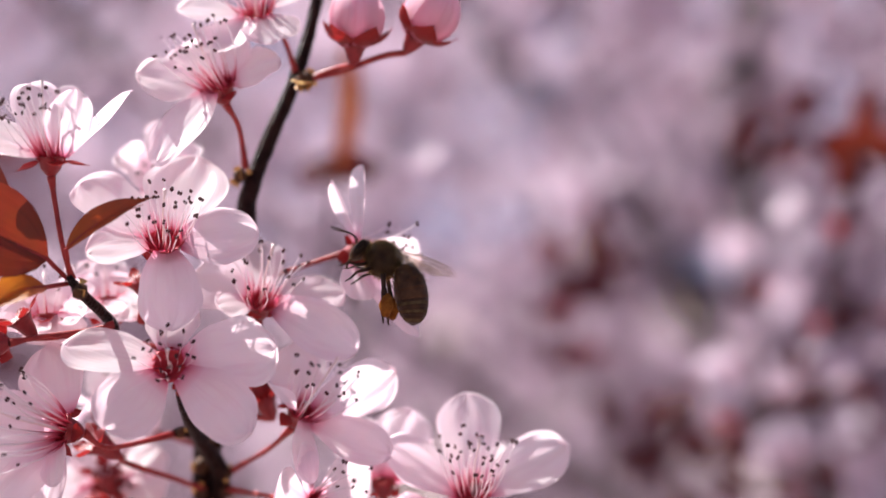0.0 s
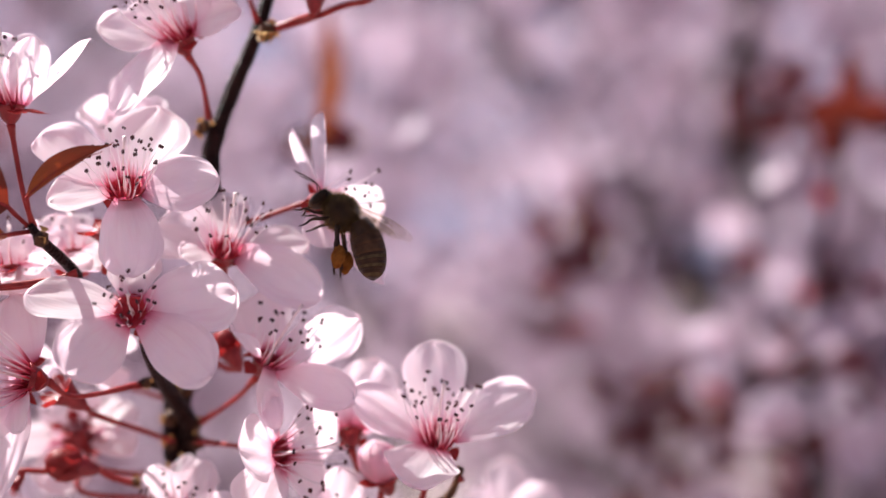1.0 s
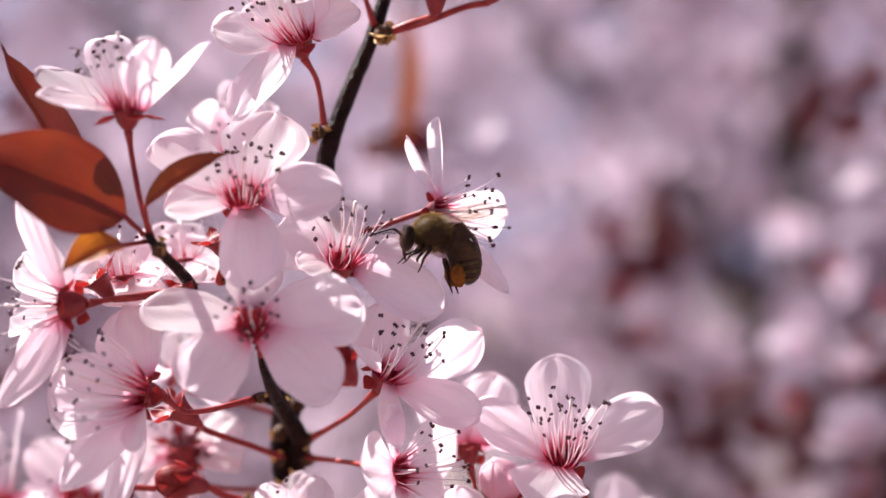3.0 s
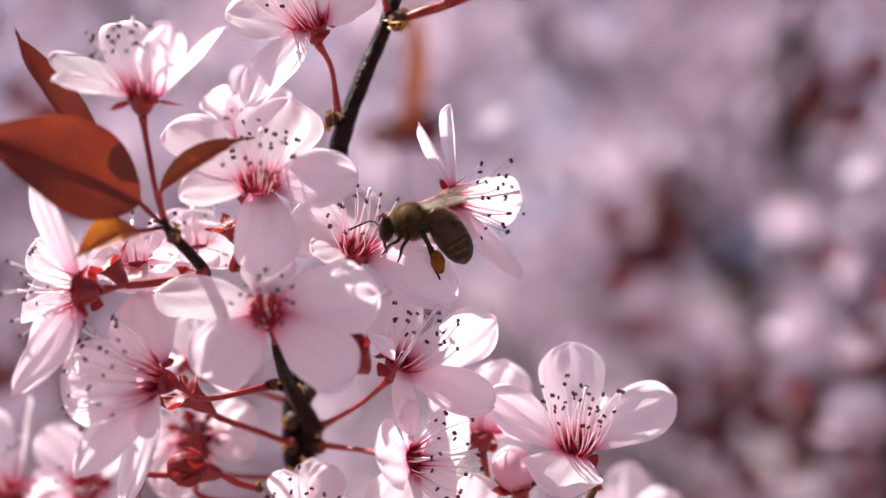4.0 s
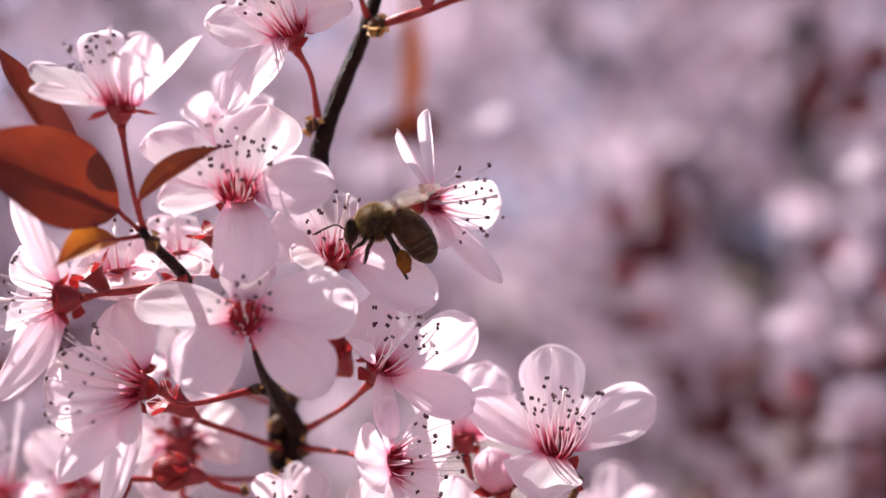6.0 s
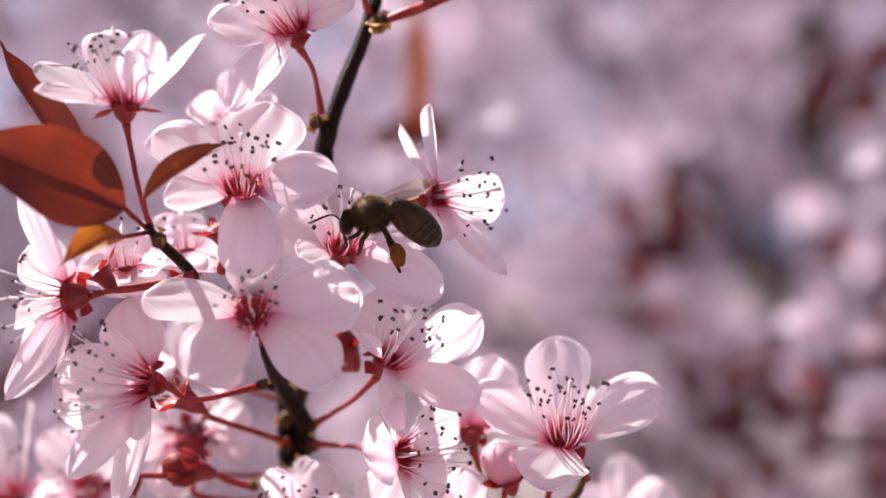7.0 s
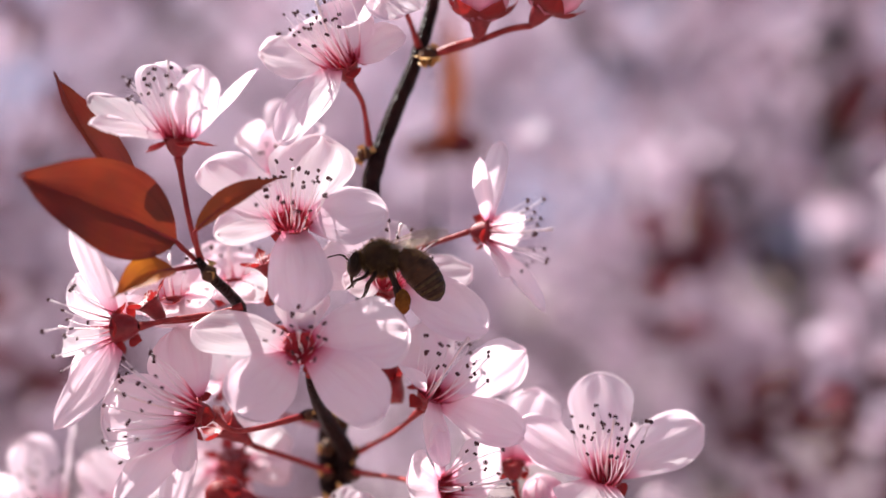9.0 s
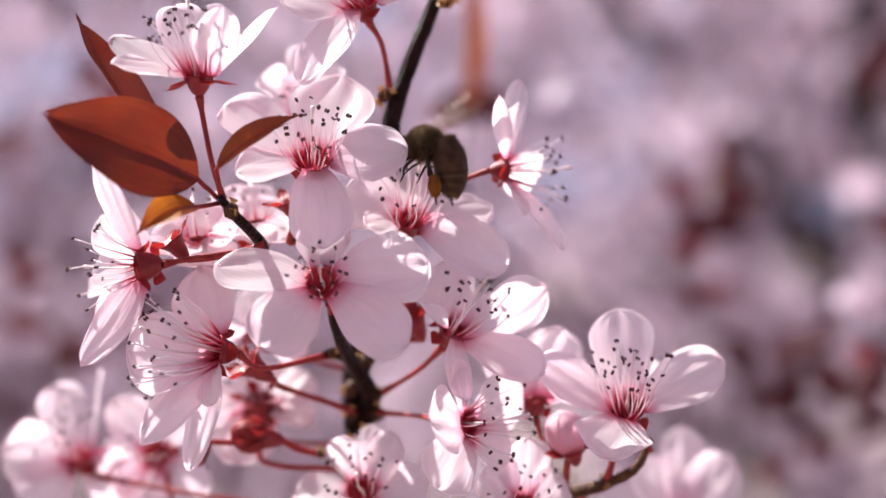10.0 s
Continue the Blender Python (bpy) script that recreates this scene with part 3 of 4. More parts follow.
blossom((-13.28, 3.00, -0.40), (0.12, -0.55, 0.8), [((-22.51, 5.00, 3.87), 9.5, (-0.1, -0.92, 0.3)), ((-15.50, 10.00, 7.55), 8.8, (0, -0.9, 0.4)), ((-1.72, 8.00, 0.86), 7.0, (0.1, -0.7, 0.7)), ((0.39, 1.50, -6.37), 7.7, (0.1, -0.95, -0.12)), ((-19.00, 0.00, -1.24), 6.6, None)],
        14, "open pink plum blossom with long stamens", [(-14.59, 12.00, -6.26), (-18.07, 16.00, -7.99)], 24, 8.5, (0.1, 0, 0.15), 0.7, sepal_len=0.4)
blossom((-7.32, 2.50, -15.72), (0.46, -0.42, 0.78), [((5.58, 4.00, -10.43), 7.9, (0.35, -0.9, -0.1)), ((-11.37, -4.00, -11.07), 5.1, (0.6, 0.5, 0.5)), ((4.85, -4.00, -21.00), 6.4, (0, -0.9, 0.4)), ((-6.51, -6.00, -24.44), 4.2, None), ((-9.03, 8.00, -6.69), 8.8, (0, -0.8, 0.6))],
        15, "pink plum blossom tilted sideways on red stalk", [(-12.95, 11.00, -22.18), (-18.87, 18.00, -26.11)], 22, 9.0, (0.1, 0, 0.1), 0.55)
blossom((-5.47, 1.00, -28.78), (0.88, -0.42, 0.12), [((-6.95, -4.00, -19.64), 5.5, None), ((-9.95, -7.50, -26.94), 9.5, (0.1, -0.94, 0.3)), ((2.20, 9.00, -24.87), 8.8, None), ((0.36, 5.00, -33.61), 8.2, None), ((-9.96, -4.00, -36.50), 8.6, (0.3, -0.9, 0.1))],
        16, "pink plum blossom facing sideways with fanned stamens", [(-11.27, 9.00, -28.72), (-19.24, 18.50, -28.86)], 24, 8.6, (0, 0, 0.05), 0.75, ruffle=0.05)
blossom((16.46, 3.30, -27.20), (0.02, -0.62, 0.78), [((15.79, 9.00, -13.74), 9.0, (0, -0.9, 0.4)), ((4.39, 3.00, -20.37), 7.3, (0.2, -0.85, 0.5)), ((29.76, 5.70, -20.30), 8.1, (-0.25, -0.9, 0.3)), ((12.78, -5.00, -32.33), 10.6, (0, -0.75, 0.65)), ((21.62, 12.00, -21.36), 6.1, None)],
        17, "pale pink plum blossom at the edge of the cluster", [(19.00, 6.00, -31.59), (19.79, 6.20, -33.55)], 32, 9.0, (0.02, 0, 0.3), 0.55)
blossom((-38.69, -7.40, -17.43), (-0.86, -0.42, 0.2), [((-50.14, -9.00, -17.76), 11.6, (0.15, -0.97, 0.1), 0.62, 0.08), ((-42.04, -3.00, -6.83), 9.2, (-0.3, -0.6, 0.75)), ((-48.32, -12.00, -28.76), 5.8, (0.0, -0.93, 0.3), 0.34, 0.3), ((-41.79, -7.00, -33.58), 4.4, (0.0, -0.93, 0.3), 0.38, 0.3), ((-39.04, -12.00, -24.44), 4.2, (-0.5, -0.8, 0))],
        18, "pink plum blossom facing sideways with dark anthers", [(-33.08, -2.00, -20.41), (-25.47, 6.50, -19.43)], 32, 11.0, (0, 0, 0.08), 0.62, ruffle=0.11)
blossom((-39.42, -12.40, 18.68), (0, -0.15, 1), [((-51.61, -7.00, 24.43), 6.6, (0.3, -0.6, 0.8)), ((-49.59, -17.00, 20.12), 6.2, (0.1, -0.4, 0.9)), ((-35.84, -16.40, 27.07), 7.0, (0.22, 0.95, 0.0), 0.55), ((-29.52, -10.00, 27.33), 5.5, (-0.75, 0.1, 0.65)), ((-43.33, -4.00, 28.85), 7.3, None)],
        19, "upright pale pink blossom above the red leaves", [(-38.91, -11.50, 12.19), (-37.91, -11.50, 6.84), (-36.63, -11.50, 2.57)], 32, 9.2, (-0.26, 0.05, 0.1), 0.6, 0.15, sepal_len=1.6, cup_size=1.15)
blossom((-19.28, 2.50, 29.62), (-0.25, -0.5, 0.83), [((-30.64, 2.00, 31.17), 8.1, (-0.1, -0.8, 0.6)), ((-25.21, 8.00, 35.61), 8.1, None), ((-17.71, 5.00, 36.90), 7.7, None), ((-10.88, 1.00, 33.15), 7.3, (-0.3, -0.7, 0.6)), ((-27.01, -5.00, 18.25), 7.0, (-0.3, -0.85, 0.4), 0.45, 0.15)],
        20, "pale pink blossom high on the branch", [(-16.84, 6.00, 24.02), (-16.12, 9.00, 18.47)], 32, 9.0, (-0.35, 0, 0.2), 0.55, sepal_len=0.45, ruffle=0.13)
blossom((-48.03, -9.00, -6.05), (-0.88, 0.25, -0.05), [((-54.21, -10.00, 7.98), 5.2, (-0.6, -0.75, -0.1), 0.5, 0.2), ((-54.83, -12.00, -19.23), 5.4, (0.0, -0.92, 0.37), 0.36, 0.1), ((-55.06, -6.00, -15.05), 6.2, (0.0, -0.92, 0.37), 0.42), ((-56.61, 2.00, -0.01), 7.3, (0.0, -0.92, 0.37)), ((-57.89, 4.00, -6.96), 8.4, (0.0, -0.92, 0.37))],
        21, "blossom turned away showing its red calyx", [(-41.42, -7.00, -5.17), (-35.40, -6.00, -4.32), (-32.18, -5.50, -3.45)], 18, 9.0, (0, 0, 0), 0.7, 0.5)
blossom((-35.61, 9.00, -1.15), (-0.2, 0.45, 0.85), [((-42.05, 9.00, 1.37), 9.4, (0, -0.5, 0.85)), ((-36.29, 2.00, -2.53), 8.2, (0, -0.6, 0.8)), ((-30.79, 2.00, -2.61), 9.4, (0, -0.6, 0.8)), ((-38.91, 14.00, 4.82), 9.9, (0, -0.5, 0.85)), ((-32.05, 12.00, 3.02), 9.9, (0, -0.5, 0.85))],
        22, "white pink blossom behind the leaf spur", [(-30.31, 8.00, -0.70), (-29.20, 2.50, -2.97)], 14, 7.0)
blossom((-42.77, 2.00, -3.36), (-0.2, 0.45, 0.85), [((-48.67, 1.00, -1.54), 9.4, (0, -0.6, 0.8)), ((-45.55, -3.00, -4.63), 8.2, (0, -0.6, 0.8)), ((-41.79, 5.00, 2.13), 9.9, (0, -0.5, 0.85)), ((-36.89, 1.00, -0.95), 9.4, (0, -0.5, 0.85)), ((-40.03, -3.00, -6.25), 8.8, (0, -0.6, 0.8))],
        23, "white pink blossom behind the leaf spur", [(-38.38, 12.00, -6.26), (-26.60, 13.00, -7.88)], 14, 7.0)
blossom((-38.45, 26.00, -29.13), (-0.3, 0.3, 0.85), [((-49.54, 27.00, -28.68), 9.9, (0, -0.5, 0.85)), ((-31.46, 30.00, -23.95), 11.0, (0, -0.5, 0.85)), ((-29.60, 24.00, -31.00), 8.4, (0, -0.4, 0.9)), ((-38.95, 20.00, -36.49), 9.9, (0, -0.5, 0.85)), ((-41.46, 32.00, -22.23), 9.9, (0, -0.5, 0.85))],
        24, "shaded blossom behind the red bud", [(-32.29, 26.00, -34.39), (-23.27, 24.00, -34.11)], 12, 7.0, cup_size=1.7)
blossom((-21.15, 10.00, -39.44), (-0.05, -0.97, 0.02), [((-23.60, 8.00, -31.20), 6.4, (-0.5, -0.85, 0)), ((-16.40, 9.00, -30.80), 7.0, (-0.5, -0.85, 0)), ((-20.60, 14.00, -30.40), 5.6, (-0.5, -0.85, 0)), ((-11.60, 8.00, -38.80), 8.2, None), ((-31.40, 11.50, -40.60), 8.4, (0.1, -0.8, 0.6))],
        25, "pink plum blossom low in the cluster", [(-20.49, 16.00, -43.47), (-20.59, 22.00, -47.06)], 22, 8.5, (0, 0, 0.6), 0.6)
blossom((-67.01, 30.00, -36.95), (-0.35, -0.35, 0.85), [((-63.28, 29.00, -23.10), 5.5, (-0.9, -0.3, 0.2)), ((-72.64, 35.00, -26.05), 8.2, (0.1, -1, 0)), ((-78.33, 28.00, -34.60), 9.9, (0.0, -0.92, 0.37)), ((-74.77, 25.00, -42.94), 9.9, (0.0, -0.92, 0.37)), ((-59.10, 33.00, -44.45), 9.9, (0.0, -0.92, 0.37))],
        26, "rosy blossom low beside the bud", [(-43.70, 24.00, -42.45), (-23.59, 23.00, -44.35)], 20, 8.0, (-0.1, 0, 0.1), 0.6)
blossom((-55.50, 32.00, -36.82), (-0.2, -0.95, 0), [((-61.90, 34.00, -28.05), 7.7, (0, -0.8, 0.6)), ((-63.38, 31.00, -39.44), 9.9, (0.0, -0.92, 0.37)), ((-57.56, 30.00, -45.72), 9.9, (0.0, -0.92, 0.37)), ((-48.29, 31.00, -44.21), 9.9, (0, -1, -0.1)), ((-50.75, 36.00, -28.95), 9.9, (0, -0.6, 0.8))],
        27, "soft pink blossom at the back of the cluster", [(-49.10, 26.00, -45.32), (-23.68, 24.00, -48.28)], 14, 8.0)
blossom((1.84, 7.00, -41.41), (0.2, -0.9, 0.25), [((2.08, 8.00, -31.65), 8.1, None), ((-3.25, 7.00, -35.77), 7.2, None), ((7.93, 9.00, -37.80), 7.2, None), ((6.05, 3.00, -44.68), 7.7, None), ((-3.32, 3.00, -43.81), 7.7, None)],
        28, "pink plum blossom at the foot of the cluster", [(1.28, 14.00, -43.51), (0.49, 17.50, -44.16)], 20, 8.0, (0, 0, 0.1), 0.6)
blossom((3.75, 13.00, -27.09), (-0.1, 0.5, 0.75), [((0.22, 15.00, -18.04), 7.7, None), ((7.26, 16.00, -16.55), 8.8, (0, -0.95, 0.1)), ((-3.12, 15.00, -21.29), 7.2, None), ((10.97, 18.00, -21.73), 6.6, None), ((10.00, 16.00, -25.68), 6.6, None)],
        29, "blossom seen from behind with dark red calyx", [(5.28, 14.00, -35.11), (5.68, 14.00, -41.11)], 12, 7.0, cup_size=1.1)
# A hidden blossom added at the back to shade the ones lower down.
blossom((-38.48, 28.00, -16.87), (-0.3, 0.2, 0.9), [((-46.96, 28.00, -15.17), 9, None), ((-39.41, 34.00, -10.33), 9, None), ((-30.25, 30.00, -14.44), 9, None), ((-32.02, 24.00, -21.60), 9, None), ((-43.70, 24.00, -20.76), 9, None)],
        37, "added blossom deep in the cluster, shading those below", [(-32.81, 30.00, -21.28), (-23.36, 25.00, -23.36)], 12, 7.0)
blossom((27.78, 44.00, -50.85), (0.2, 0.65, 0.5), [((35.97, 46.00, -39.79), 9.0, (0.05, -0.97, 0.22)), ((29.99, 48.00, -35.71), 8.0, (0.05, -0.97, 0.22)), ((23.15, 47.00, -40.17), 8.0, (0.05, -0.97, 0.22)), ((17.98, 42.00, -53.14), 6.0, (-0.5, -0.5, 0.7)), ((38.00, 42.00, -51.49), 8.0, (0.05, -0.97, 0.22))],
        42, "soft rosy blossom behind the edge of the cluster", [(22.38, 40.00, -51.88), (10.54, 15.00, -41.57)], 14, 7.0, (0, 0, 0), 0.6)
spent((-43.84, 9.00, -33.70), (-0.55, -0.3, -0.6), 2.6, 43, "small red calyx beside the round bud", [(-43.25, 9.50, -31.91), (-39.59, 10.00, -32.10)])
bud((-37.21, 8.70, -30.80), (-0.9, -0.2, 0.2), 4.6, 31, "round dark red flower bud", [(-30.32, 11.00, -33.24), (-27.28, 12.00, -34.17)], -0.3, SEPAL, 0.75)
bud((8.05, 6.50, -30.50), (-0.25, -0.4, 0.8), 5.8, 32, "rosy pink bud just opening", [(8.45, 9.00, -34.99), (8.10, 12.40, -39.64)], 0.2)
bud((-14.13, 11.00, -13.50), (-0.4, -0.1, 0.8), 3.4, 33, "small dark red bud among the petals", [(-14.72, 14.00, -17.51), (-19.48, 18.50, -14.59)], -0.2, SEPAL, 0.7)
bud((-0.22, 4.00, 39.67), (0.08, -0.15, 1.0), 7.8, 34, "pink bud opening on a red stalk", [(-3.69, 9.00, 32.58), (-7.56, 10.50, 31.28)], 0.15, None, 0.6)
bud((10.41, 4.00, 40.27), (0.55, -0.2, 0.8), 7.8, 35, "pink bud opening on a red stalk", [(3.27, 8.00, 34.48), (-2.07, 9.00, 32.60), (-7.41, 10.50, 31.28)], 0.1, None, 0.6)

blossom((-14.44, 6.00, 40.24), (-0.1, -0.5, 0.85), [((-25.68, 5.00, 40.45), 8.4, None), ((-19.85, 0.00, 34.29), 8.4, None), ((-10.83, 0.00, 35.41), 8.4, None), ((-8.60, 10.50, 45.50), 7.0, None), ((-15.38, 12.00, 51.62), 8.4, None)],
        30, "pale pink blossom at the top of the branch", [(-11.27, 9.00, 37.65), (-9.15, 10.80, 32.42)], 20, 8.5, (0, 0, 0.1), 0.6)


spent((-35.37, 4.00, -20.75), (-0.75, -0.25, 0.55), 5.2, 39, "dark red calyx that has lost its petals", [(-32.25, 9.00, -24.03), (-26.83, 15.00, -26.83), (-22.54, 19.00, -29.08)])
spent((-37.55, 22.00, -27.71), (-0.2, -0.35, 0.9), 5.0, 44, "dim red calyx behind the round bud", [(-36.05, 22.50, -31.21), (-36.50, 18.00, -36.00), (-26.00, 20.00, -37.50), (-21.50, 21.50, -38.50)])
spent((-29.78, 0.00, 1.73), (-0.45, -0.3, 0.8), 3.8, 40, "dark red calyx behind the petals", [(-29.08, 1.00, -1.06), (-29.89, 2.00, -3.26), (-28.78, 2.20, -3.11)])
spent((-44.18, -6.00, -3.36), (-0.55, -0.25, 0.75), 4.4, 36, "red calyx beside the turned blossom", [(-39.82, -5.80, -5.20), (-35.45, -5.70, -4.61), (-32.18, -5.50, -3.59)])

# the blossom that the bee works: it turns when the bee lets go
F_BASE = (-2.09, 6.60, 6.27)
F_AXIS = (0.84, -0.54, 0.02)
F_C = tuple(a + 3.1 * b for a, b in zip(F_BASE, Vector(F_AXIS).normalized()))
fF = blossom(F_C, F_AXIS, [((-0.61, 2.00, 18.59), 3.5, (-0.85, -0.5, 0.1), 0.7, 0.5), ((-4.70, 2.00, 16.01), 2.7, (-0.85, -0.5, 0.1), 0.55, 0.6), ((9.63, 7.20, 5.82), 7.4, (0.3, -0.85, -0.4), 0.7), ((9.24, 1.60, -4.77), 3.2, (0.4, -0.8, -0.4), 0.55, 1), ((0.45, 1.50, 0.08), 6.0, (0.35, -0.9, 0.1))],
             41, "pink plum blossom on a long red stalk that the bee visits", (), 24, 9.0, (0.12, 0, 0.0), 0.6, sepal_len=0.9, cup_size=1.05)
limb("flower_stalk", [F_BASE, (-4.97, 7.20, 5.36), (-9.67, 8.20, 3.82), (-13.47, 9.20, 3.06), (-15.71, 11.00, 3.24)], [0.45, 0.38, 0.38, 0.45, 0.6], 9, STALK, 8, label="thin red flower stalk")

# ---- background boughs of blossom ----


def far_blossoms(name, places, rng, material, parent, size=0.0115):
    """Many simple five-petalled blossoms joined into one mesh."""
    count = len(places)
    gen = np.random.default_rng(rng.randint(0, 9999))
    axis = gen.normal(size=(count, 3)) + (0, 0, 0.3)
    axis /= np.linalg.norm(axis, axis=1)[:, None]
    side = np.cross(axis, gen.normal(size=(count, 3)))
    side /= np.linalg.norm(side, axis=1)[:, None]
    third = np.cross(axis, side)
    s = size * gen.uniform(0.75, 1.2, count)
    at = np.array([tuple(p) for p in places])
    verts = []
    for k in range(5):
        a = k * 1.2566 + gen.uniform(-0.15, 0.15, count)
        lift = gen.uniform(0.1, 0.7, count)
        for r, w, h in ((0.10, 0.07, 0), (0.62, 0.44, 0.5), (1.0, 0.26, 1.0)):
            for sgn in (-1, 1):
                x, y, z = np.cos(a) * r - np.sin(a) * w * sgn, np.sin(a) * r + np.cos(a) * w * sgn, lift * h * r
                verts.append(at + (side * x[:, None] + third * y[:, None] + axis * z[:, None]) * s[:, None])
    verts = np.stack(verts, 1).reshape(-1, 3)
    base = 6 * np.arange(count * 5)[:, None]
    faces = np.concatenate([base + (0, 1, 3, 2), base + (2, 3, 5, 4)], 1).reshape(-1, 4)
    me = bpy.data.meshes.new(name)
    me.from_pydata(verts.tolist(), [], faces.tolist())
    lay = me.uv_layers.new(name="UVMap")
    lay.data.foreach_set("uv", np.tile([0, 0, 1, 0, 1, 0.6, 0, 0.6, 0, 0.6, 1, 0.6, 1, 1, 0, 1], count * 5).astype(np.float32))
    return tagged(mesh_part(name, me, material, parent), kind="stuff")


def scatter(rng, s):
    return Vector((rng.gauss(0, s), rng.gauss(0, s), rng.gauss(0, s)))


def open_gap(p):
    """True inside the opening between the crowns through which the far hillside shows."""
    return abs(p.x - 0.182 * p.y) < 0.021 * p.y and abs(p.z - 1.5 + 0.015 * p.y) < 0.031 * p.y


def plum_tree(place, height, seed, lo, hi, n_limbs, twigs, per, label, thick=0.016, tufts=(), size=0.0115, leafy=0.5, bunches=()):
    """A plum tree in full blossom: trunk, limbs, twigs, a crown of blossoms and young leaves inside the box lo to hi."""
    rng = random.Random(seed)
    base = Vector(place)
    tree = thing("plum_tree", base, label, "tree", "plum trees behind the branch")
    top = base + Vector((rng.uniform(-0.1, 0.1), rng.uniform(-0.1, 0.1), height))
    bm = tube(bmesh.new(), [p - base for p in smooth_line([base, base.lerp(top, 0.5) + Vector((0.04, 0.02, 0)), top], 4)], [0.07 - 0.004 * i for i in range(9)], 12, 0.08, rng)
    part("trunk", bm, OLDBARK, tree)
    spots, reds = [], []
    ends = []
    for k in range(n_limbs):
        e = Vector([rng.uniform(a, b) for a, b in zip(lo, hi)])
        mid = top.lerp(e, 0.5) + Vector((rng.uniform(-0.1, 0.1), rng.uniform(-0.1, 0.1), rng.uniform(-0.1, 0.1)))
        line = smooth_line([top, mid, e], 6)
        part("limb", tube(bmesh.new(), [p - base for p in line], [thick * (1 - 0.07 * i) for i in range(13)], 8, 0.06, rng), OLDBARK, tree)
        ends += line[4:]
    twig_bm = bmesh.new()
    for k in range(twigs):
        s = rng.choice(ends)
        e = Vector([rng.uniform(a, b) for a, b in zip(lo, hi)])
        d = e - s
        e = s + d * min(1.0, 0.6 / max(d.length, 0.01))
        line = smooth_line([s, s.lerp(e, 0.5) + Vector((0, 0, rng.uniform(-0.05, 0.08))), e], 4)
        tube(twig_bm, [p - base for p in line], [0.0025 - 0.0002 * i for i in range(9)], 4)
        for j in range(per):
            v = rng.uniform(0.1, 1) * 7.99
            q = line[int(v)].lerp(line[int(v) + 1], v % 1) + scatter(rng, 0.022) - base
            for _ in range(rng.randint(2, 5)):
                spots.append(q + scatter(rng, 0.012))
        if rng.random() < leafy:
            reds += [line[-1] - base + scatter(rng, 0.02) for _ in range(3)]
    for p, n in bunches:
        spots += [Vector(p) - base + scatter(rng, 0.006) for _ in range(n)]
    tagged(part("twig", twig_bm, BARK, tree), kind="stuff")
    spots = [p for p in spots if not open_gap(p + base)]
    far_blossoms("crown", spots, rng, DIMMED, tree, size)
    lb = bmesh.new()
    for p, n, spread in tufts:
        reds += [Vector(p) - base + scatter(rng, spread) for _ in range(n)]
    for p in reds:
        d = (Vector((rng.gauss(0, 1), rng.gauss(0, 1), rng.gauss(0.6, 1)))).normalized()
        sheet(lb, p, p + d * rng.uniform(0.013, 0.028), d.orthogonal(), 0.012, rng, 0.2, 0.15, 0.03, True, 0.3, nu=2, nv=4)
    tagged(part("leaves", lb, DEEP, tree), kind="stuff")
    return tree


# tufts of red leaves: middle, number, spread; the last ones are added only to darken
TUFTS = [((0.063, 0.53, 1.507), 4, 0.0060), ((0.060, 0.53, 1.487), 3, 0.0065), ((0.059, 0.53, 1.468), 3, 0.0060), ((0.074, 0.53, 1.490), 2, 0.0050), ((0.083, 0.53, 1.450), 4, 0.0040), ((0.121, 0.53, 1.449), 3, 0.0050), ((0.138, 0.53, 1.462), 4, 0.0060), ((0.135, 0.53, 1.560), 3, 0.0040), ((0.138, 0.53, 1.550), 3, 0.0040), ((-0.131, 0.53, 1.469), 4, 0.0080), ((-0.153, 0.53, 1.478), 5, 0.0100), ((-0.146, 0.53, 1.442), 4, 0.0080), ((-0.153, 0.53, 1.564), 3, 0.0060), ((-0.140, 0.53, 1.542), 2, 0.0050), ((-0.160, 0.53, 1.526), 3, 0.0060), ((0.112, 0.53, 1.430), 4, 0.0060), ((0.087, 0.53, 1.433), 4, 0.0050), ((0.135, 0.53, 1.435), 5, 0.0070), ((0.103, 0.53, 1.442), 2, 0.0050)]
# bunches of blossom that catch the sun: middle, number
BUNCHES = [((0.090, 0.75, 1.534), 2), ((0.193, 0.75, 1.518), 1), ((0.196, 0.75, 1.493), 1), ((0.117, 0.75, 1.505), 1), ((0.163, 0.75, 1.516), 1), ((0.158, 0.75, 1.469), 1)]
# The crowns are carried up out of view to shade the part that shows.
near_tree = plum_tree((0.95, 1.3, 0), 0.8, 1, (-0.6, 0.8, 1.15), (0.75, 1.35, 2.45), 14, 220, 8, "plum tree in full pink blossom close behind", 0.012, TUFTS, leafy=0.28, bunches=BUNCHES)
line = smooth_line([(0.95, 1.30, 0.80), (0.62, 1.20, 1.05), (0.333, 1.320, 1.410), (0.255, 1.135, 1.516), (0.227, 1.056, 1.583), (0.231, 1.056, 1.637), (0.236, 1.056, 1.710)], 5)
part("limb", tube(bmesh.new(), [p - near_tree.location for p in line], [0.017 - 0.0001 * i for i in range(len(line))], 8, 0.06, random.Random(3)), OLDBARK, near_tree)
plum_tree((-1.2, 2.2, 0), 0.9, 2, (-1.5, 1.6, 1.0), (0.9, 2.5, 3.0), 12, 290, 12, "plum tree in full pink blossom")
plum_tree((1.6, 3.2, 0), 0.9, 3, (-1.4, 2.7, 0.8), (1.9, 3.9, 3.6), 12, 190, 13, "plum tree in full pink blossom", size=0.015)
